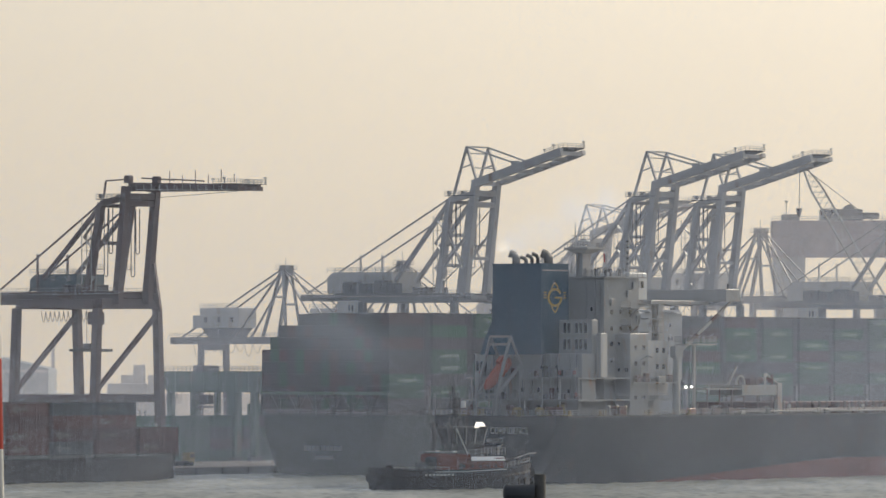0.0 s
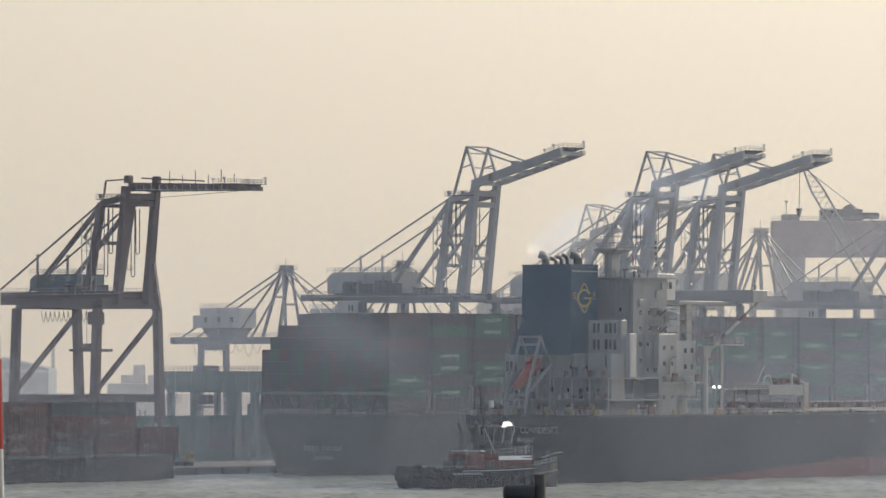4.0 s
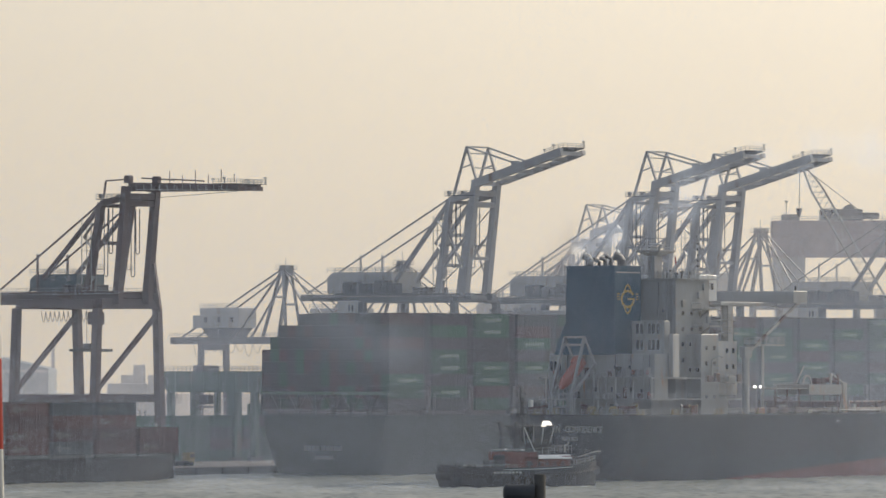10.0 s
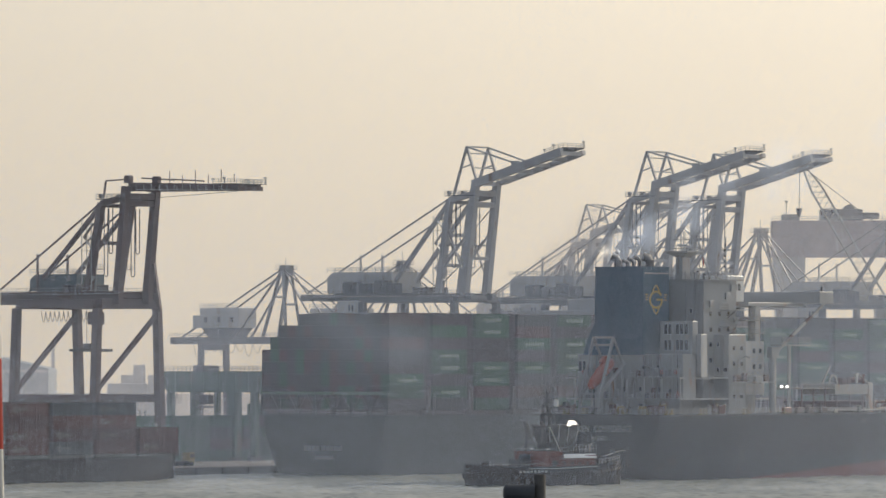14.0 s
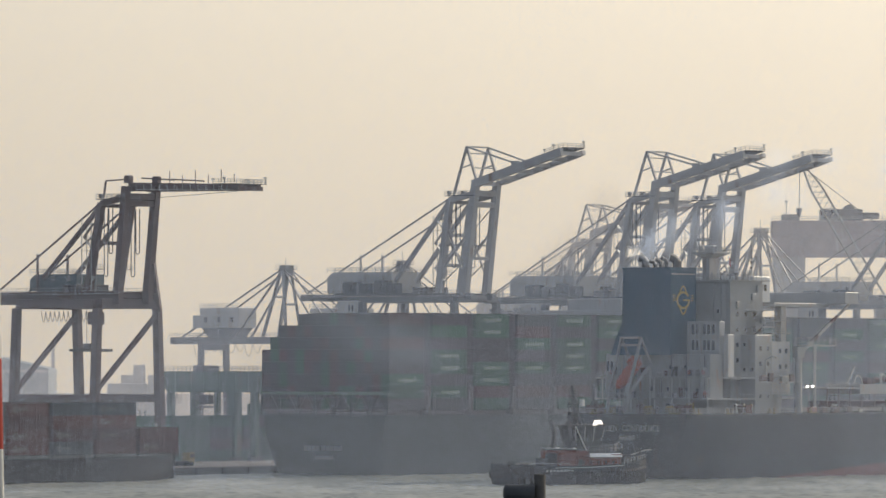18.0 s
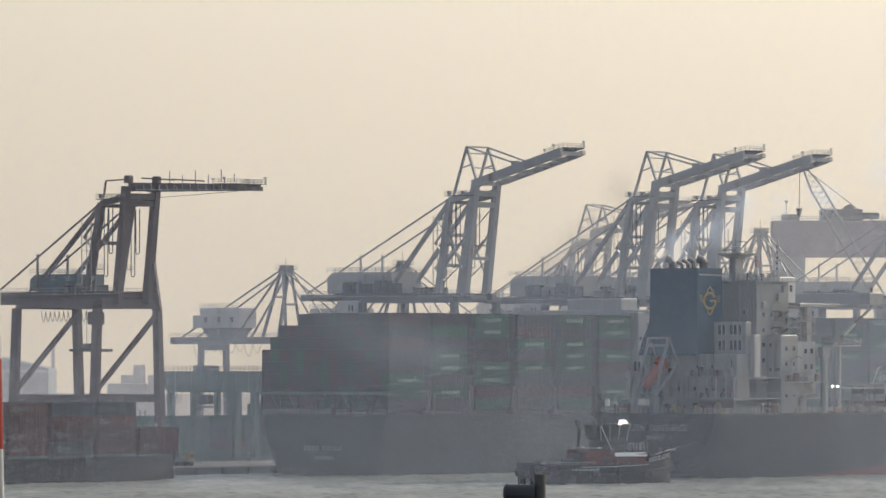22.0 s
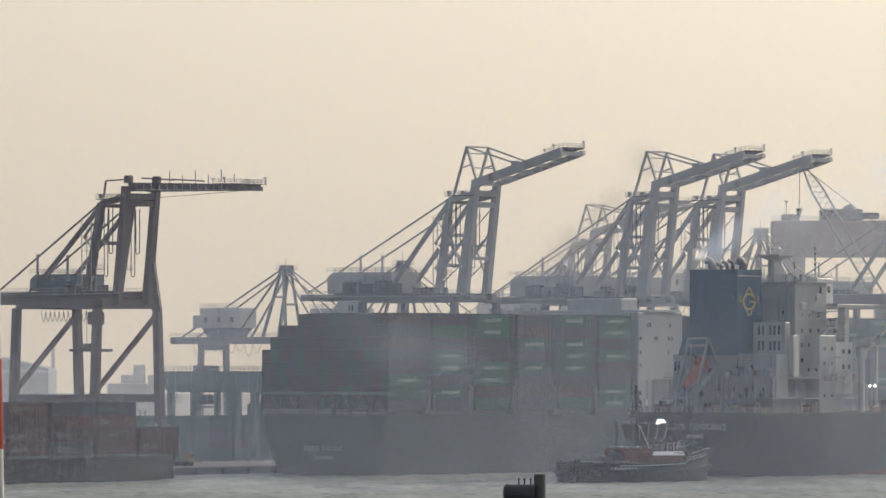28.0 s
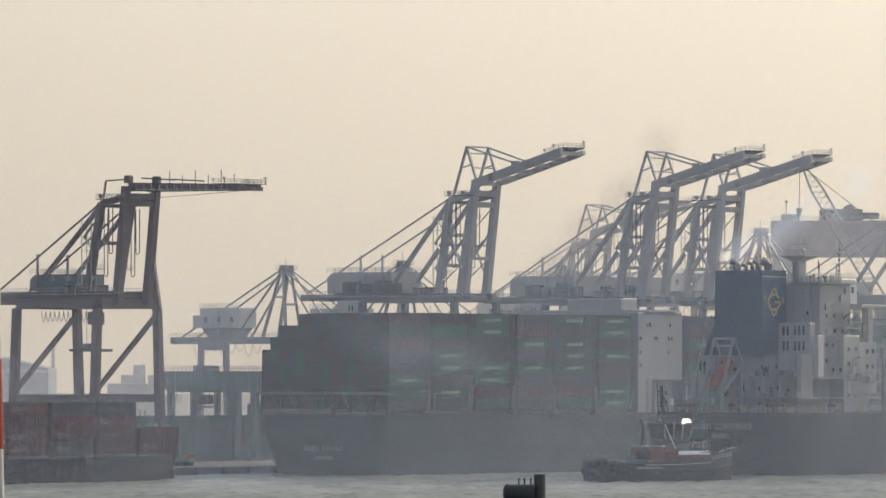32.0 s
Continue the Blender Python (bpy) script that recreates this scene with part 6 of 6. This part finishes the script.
    # sloping sunlit hood along the house side, pale and glossy
    part("hood_panel", Geo().add([(1.2, -4.6, 5.7), (9.3, -4.1, 5.7), (9.1, -3.8, 6.45), (1.4, -4.3, 6.45), (1.2, -4.5, 5.6), (9.3, -4.0, 5.6), (9.1, -3.7, 6.35), (1.4, -4.2, 6.35)],
                                 [(0, 1, 2, 3), (7, 6, 5, 4), (0, 4, 5, 1), (1, 5, 6, 2), (2, 6, 7, 3), (3, 7, 4, 0)]), GLINT, dh, "pale sunlit sloping hood")
    part("boat_deck", Geo().bbox(-1.8, 9.4, -4.1, 4.1, 6.0, 6.2, .05).box(-1.8, 1.2, -4.1, 4.1, 6.2, 7.0), TUG_RED, dh)
    part("deck_rail", Geo().rail([(-1.6, -4.0, 6.2), (9.3, -4.0, 6.8), (9.3, 4.0, 6.8)], 1.4, 1.4, .05, 2), GALV, dh)
    # wheelhouse on a narrow trunk, with raked glazing and a sloping canopy
    tk = part("bridge_trunk", Geo().bbox(-.8, 5.4, -2.6, 2.6, 6.2, 8.9, .2), STEEL_DARK, tug)
    whl = part("wheelhouse", Geo().loft([[(-1.0, -2.7, 8.9), (5.0, -2.7, 8.9), (5.0, 2.7, 8.9), (-1.0, 2.7, 8.9)], [(-1.5, -3.2, 12.0), (5.6, -3.2, 12.0), (5.6, 3.2, 12.0), (-1.5, 3.2, 12.0)]]), GLASS_DARK, tug, "dark glazed wheelhouse")
    for x0, x1 in ((-1.0, -1.5), (1.0, .9), (3.0, 3.2), (5.0, 5.6)):
        part("mullion", Geo().beam((x0, -2.75, 8.9), (x1, -3.25, 12.0), .22), GALV, whl)
    part("sill_band", Geo().box(-1.15, 5.15, -2.85, -2.7, 8.7, 9.5), POST_GREY, whl)
    part("roof", Geo().bbox(-1.8, 5.9, -3.5, 3.5, 12.0, 12.35, .1), STEEL_DARK, whl)
    part("canopy_panel", Geo().add([(2.2, -3.9, 12.1), (5.6, -3.1, 12.1), (5.0, -2.5, 13.2), (3.2, -3.0, 13.2), (2.2, -3.8, 12.0), (5.6, -3.0, 12.0), (5.0, -2.4, 13.1), (3.2, -2.9, 13.1)],
                                   [(0, 1, 2, 3), (7, 6, 5, 4), (0, 4, 5, 1), (1, 5, 6, 2), (2, 6, 7, 3), (3, 7, 4, 0)]), GLINT, whl, "white sunlit canopy")
    part("stair", Geo().beam((-1.4, -3.0, 12.2), (1.4, -3.4, 6.4), .5, .14), WHITE_CLEAN, whl, "white outside stair")
    mast = part("mast", Geo().beam((.2, 0, 12.3), (-.2, 0, 20.2), .5).beam((-.1, -.9, 18.9), (-.1, .9, 18.9), .18).beam((-.1, -1.5, 16.6), (-.1, 1.5, 16.6), .16).beam((-.1, -1.8, 15.8), (-.1, 1.8, 15.8), .2).beam((-.1, -1.2, 17.6), (-.1, 1.2, 17.6), .18).box(-.9, .7, -.6, .6, 14.2, 14.8), STEEL_DARK, tug, "dark signal mast")
    for z, w in ((13.6, 1.3), (16.3, 1.1), (18.2, .9)):
        part("mast_platform", Geo().box(-.9, .8, -w, w, z, z + .16).tube((.5, -w + .3, z), (.5, -w + .3, z + .8), .22, 8).tube((-.6, w - .4, z), (-.6, w - .4, z + 1.0), .15, 8), POST_GREY, mast)
    part("mast_leg", Geo().beam((1.6, -1.0, 12.3), (.2, -.2, 18.0), .22), POST_GREY, mast)
    part("mast_leg", Geo().beam((1.6, 1.0, 12.3), (.2, .2, 18.0), .22), POST_GREY, mast)
    part("whip_aerial", Geo().beam((-.2, 1.2, 13.6), (-.5, 1.3, 21.0), .1), STEEL_DARK, mast)
    part("engine_casing", Geo().bbox(-5.6, -1.2, -2.2, 2.2, 3.0, 6.4, .3), TUG_BLACK, tug, "sooty black engine casing")
    part("mast_lamp", Geo().tube((1.4, -1.2, 16.0), (1.4, -1.2, 17.4), .5, 10), WHITE_CLEAN, mast)
    part("search_light", Geo().tube((4.6, -2.4, 12.6), (5.4, -2.4, 12.6), .4, 10), GALV, whl)
    part("fire_monitor", Geo().tube((8.6, -2.4, 6.8), (8.6, -2.4, 8.2), .18, 8).beam((8.6, -2.4, 8.2), (9.6, -2.6, 8.8), .22), WHITE, tug)
    # bow: windlass, rails, towline
    part("bow_winch", Geo().tube((12.2, -1.2, 5.3), (12.2, 1.2, 5.3), .8, 12).bbox(11.4, 13, -1.7, -1.2, 4.2, 6).bbox(11.4, 13, 1.2, 1.7, 4.2, 6), STEEL_DARK, tug)
    part("bow_rail", Geo().rail([(9.4, -4.7, 4.2), (13.6, -3.2, 4.7), (16.6, -1, 5.1)], 1.0, 1.2, .05, 2), GALV, tug)
    part("towline", Geo().path([(12.2, -.4, 5.6), (14.5, -.3, 6.2), (17, -.2, 6.9), (18.6, -.1, 7.0)], .14, 6), WHITE, tug)
    part("bow_staple", Geo().path([(15.4, -.9, 4.6), (15.4, -.9, 7.2), (15.4, .9, 7.2), (15.4, .9, 4.6)], .2, 8), STEEL_DARK, tug)
    # churned water under the stern and along the side
    rng = random.Random(3)
    for i in range(30):
        x = -17.5 - abs(rng.gauss(0, 2.6)) if i < 20 else rng.uniform(-17, 15)
        y = rng.uniform(-5, 4) if i < 20 else -5.6 - abs(rng.gauss(0, .5))
        r = rng.uniform(.35, 1.1)
        h = rng.uniform(.06, .22)
        part("wake_foam", Geo().loft([[(x + r * q * math.cos(k * math.pi / 4), y + r * .6 * q * math.sin(k * math.pi / 4), z) for k in range(8)] for q, z in ((1, -.2), (.85, h * .5), (.35, h))]), FOAM, tug)
    return tug


TUG = build_tug()

# ---- smoke ----
def puff_mesh(half, peak, seed, layers=3, pitch=0.035, lumps=9):
    """A puff of smoke: layered drifts of hair-thin wisps, close together in the lumpy middle, thinning out to nothing."""
    rng = np.random.RandomState(seed)
    hx, hy, hz = half
    vs, fs = [], []
    for k in range(layers):
        cx, cz = rng.uniform(-.5, .5, lumps), rng.uniform(-.55, .55, lumps)
        r = rng.uniform(.16, .42, lumps)
        w = rng.uniform(.4, 1.0, lumps)
        # each layer's wisps lie at a slant of their own
        an = (0.7, -0.9, 1.3)[(k + seed) % 3]
        ca, sa = math.cos(an), math.sin(an)
        reach = math.hypot(hx, hz)
        us = np.linspace(-reach, reach, 27)
        ws = np.arange(-reach, reach, pitch) + rng.uniform(0, pitch)
        gx, gz = us[None] * ca - ws[:, None] * sa, us[None] * sa + ws[:, None] * ca
        xn, zn = gx / hx, gz / hz
        d = sum(w[i] * np.exp(-((xn - cx[i]) ** 2 + (zn - cz[i]) ** 2) / (2 * r[i] ** 2)) for i in range(lumps))
        d *= np.clip(1 - xn ** 2, 0, 1) * np.clip(1 - zn ** 2, 0, 1)
        d = d / d.max() * peak / layers
        y = hy * (2 * k / max(1, layers - 1) - 1)
        h = d * pitch
        for j, i in np.argwhere(np.maximum(h[:, :-1], h[:, 1:]) > 0.004 * pitch):
            n = len(vs)
            vs += [(gx[j, i], y, gz[j, i]), (gx[j, i + 1], y, gz[j, i + 1]), (gx[j, i + 1] - sa * h[j, i + 1], y, gz[j, i + 1] + ca * h[j, i + 1]), (gx[j, i] - sa * h[j, i], y, gz[j, i] + ca * h[j, i])]
            fs.append((n, n + 1, n + 2, n + 3))
    me = bpy.data.meshes.new("smoke_puff")
    me.from_pydata(vs, [], fs)
    return me


SMOKE_PALE = mist_material("pale bluish exhaust smoke", (0.62, 0.74, 0.96), 0.8)
SMOKE_WHITE = mist_material("dense white exhaust smoke", (0.93, 0.91, 0.86), 0.85)
SMOKE_DARK = mist_material("brown-grey far smoke", (0.30, 0.25, 0.21), 0.6)
PIPE_MOUTH = BULK_FIT @ Vector((10.3, 8.9, 47.8))


def smoke_puff(mesh, mat, label, group):
    if not mesh.materials:
        mesh.materials.append(mat)
    return tagged(new("smoke_puff", mesh), label, "smoke", group, "stuff")


PUFF_KINDS = [puff_mesh((6.2, 1.0, 5.0), .17, 20 + i) for i in range(5)]
FAR_KINDS = [puff_mesh((6.5, 3.0, 6.5), .15, 40 + i, 3, .05) for i in range(4)]
SHIP_PUFFS = [(-9 + 1.05 * i, smoke_puff(PUFF_KINDS[i % 5], SMOKE_PALE, "pale bluish exhaust smoke from the bulk carrier's funnel", "funnel smoke")) for i in range(39)]
FAR_PUFFS = [(-1 + 1.9 * i, smoke_puff(FAR_KINDS[i % 4], SMOKE_DARK, "faint brown smoke rising behind the cranes", "far smoke")) for i in range(17)]
LOW_PUFFS = [smoke_puff(me, SMOKE_PALE, "thin bluish smoke drifting low past the moored ship", "low smoke") for me in (puff_mesh((13, 3, 9), .10, 61, 2), puff_mesh((11, 3, 8), .10, 62, 2), puff_mesh((14, 3, 7), .08, 63, 2))]
mouth = part("exhaust_steam", puff_mesh((2.8, .6, 2.0), .9, 70, 3, .03), SMOKE_WHITE, BULK, "dense pale smoke at the exhaust pipe")
mouth.matrix_basis = Matrix.Translation(PIPE_MOUTH + Vector((-.3, 1.2, 1.2))) @ pose(0, 0, 0, 0, 0, -BULK_TURN - SUN_AZ)

TRACKS = {
    "logo": ((0, 982), (3, 1021), (6, 1060), (9, 1098), (12, 1136.5), (14.5, 1167), (17, 1197), (20, 1233), (23, 1268), (25.5, 1297), (28, 1326), (30, 1348.5), (32, 1370)),
    "tug": ((0, 848), (3, 884.5), (6, 921.5), (9, 956), (12, 989.5), (14.5, 1018), (17, 1047), (20, 1081), (23, 1114), (25.5, 1142), (28, 1170.5), (30, 1193), (32, 1216)),
}


def along_track(name, t):
    rows = TRACKS[name]
    for (t0, a), (t1, b) in zip(rows, rows[1:]):
        if t <= t1:
            return a + (b - a) * (t - t0) / (t1 - t0)
    return rows[-1][1]


def bulk_pose(t):
    y0 = 1159 * (1 + 0.0715 * t / 32)
    off = BULK_U * (12.25 * 1.327) + BULK_W * (4.4 * 0.7535)
    return pose(at_px(along_track("logo", t), y0 + off.y) - off.x, y0, 0, 0, 0, BULK_TURN)


def motions():
    walk(BULK, [(t, bulk_pose(t)) for t, _ in TRACKS["logo"]])
    rows = []
    for t, px in TRACKS["tug"]:
        y0 = 1111 * (1 + 0.0695 * t / 32)
        rows.append((t, pose(at_px(px - 44, y0), y0, 0, 0, 0, 30)))
    walk(TUG, rows)
    # exhaust: each puff waits inside the funnel, leaves the pipe, climbs and drifts off
    inside = BULK_FIT @ Vector((12.25, 4.0, 36.0))
    for i, (start, ob) in enumerate(SHIP_PUFFS):
        rng = random.Random(100 + i)
        sway, rise = rng.uniform(-.25, .25), rng.uniform(-.3, .35)
        times = sorted({0.0, 32.0, *[float(k) for k in range(2, 32, 2)], *([start, start + .7] if 0 < start < 31 else [])})
        rows = []
        for t in times:
            age = t - start
            if age <= 0:
                p = bulk_pose(t) @ inside
            else:
                at = max(start, 0) if start > 0 else start
                p = bulk_pose(max(at, 0)) @ PIPE_MOUTH
                if at < 0:
                    p = p + Vector((1.25 * at, 2.6 * at, 0))
                p = p + Vector(((2.9 + 2.4 * sway) * age + .11 * age * age, 1.6 * age, (1.25 + rise) * age))
            rows.append((t, Matrix.Translation(p) @ pose(0, 0, 0, 0, 0, -SUN_AZ)))
        walk(ob, rows)
    for i, (start, ob) in enumerate(FAR_PUFFS):
        rng = random.Random(300 + i)
        rise, drift = rng.uniform(1.0, 1.25), rng.uniform(.95, 1.2)
        src = Vector((at_px(945, 1480), 1480, 46))
        rows = []
        for t in sorted({0.0, 32.0, *[float(k) for k in range(2, 32, 2)], *([start] if 0 < start < 31 else [])}):
            age = max(0.0, t - start)
            p = src + Vector((drift * age, .3 * age, rise * age))
            if t < start:
                p = src - Vector((0, 0, 20))
            rows.append((t, Matrix.Translation(p)))
        walk(ob, rows)
    for ob, (px, py, v) in zip(LOW_PUFFS, ((600, 600, .5), (655, 625, .7), (560, 575, .4))):
        x, y = at_px(px, 1215), 1215
        z = z_px(py, 1215)
        walk(ob, [(0, Matrix.Translation((x, y, z))), (16, Matrix.Translation((x + 16 * v, y, z - 1))), (32, Matrix.Translation((x + 32 * v, y, z - 2.5)))])


motions()
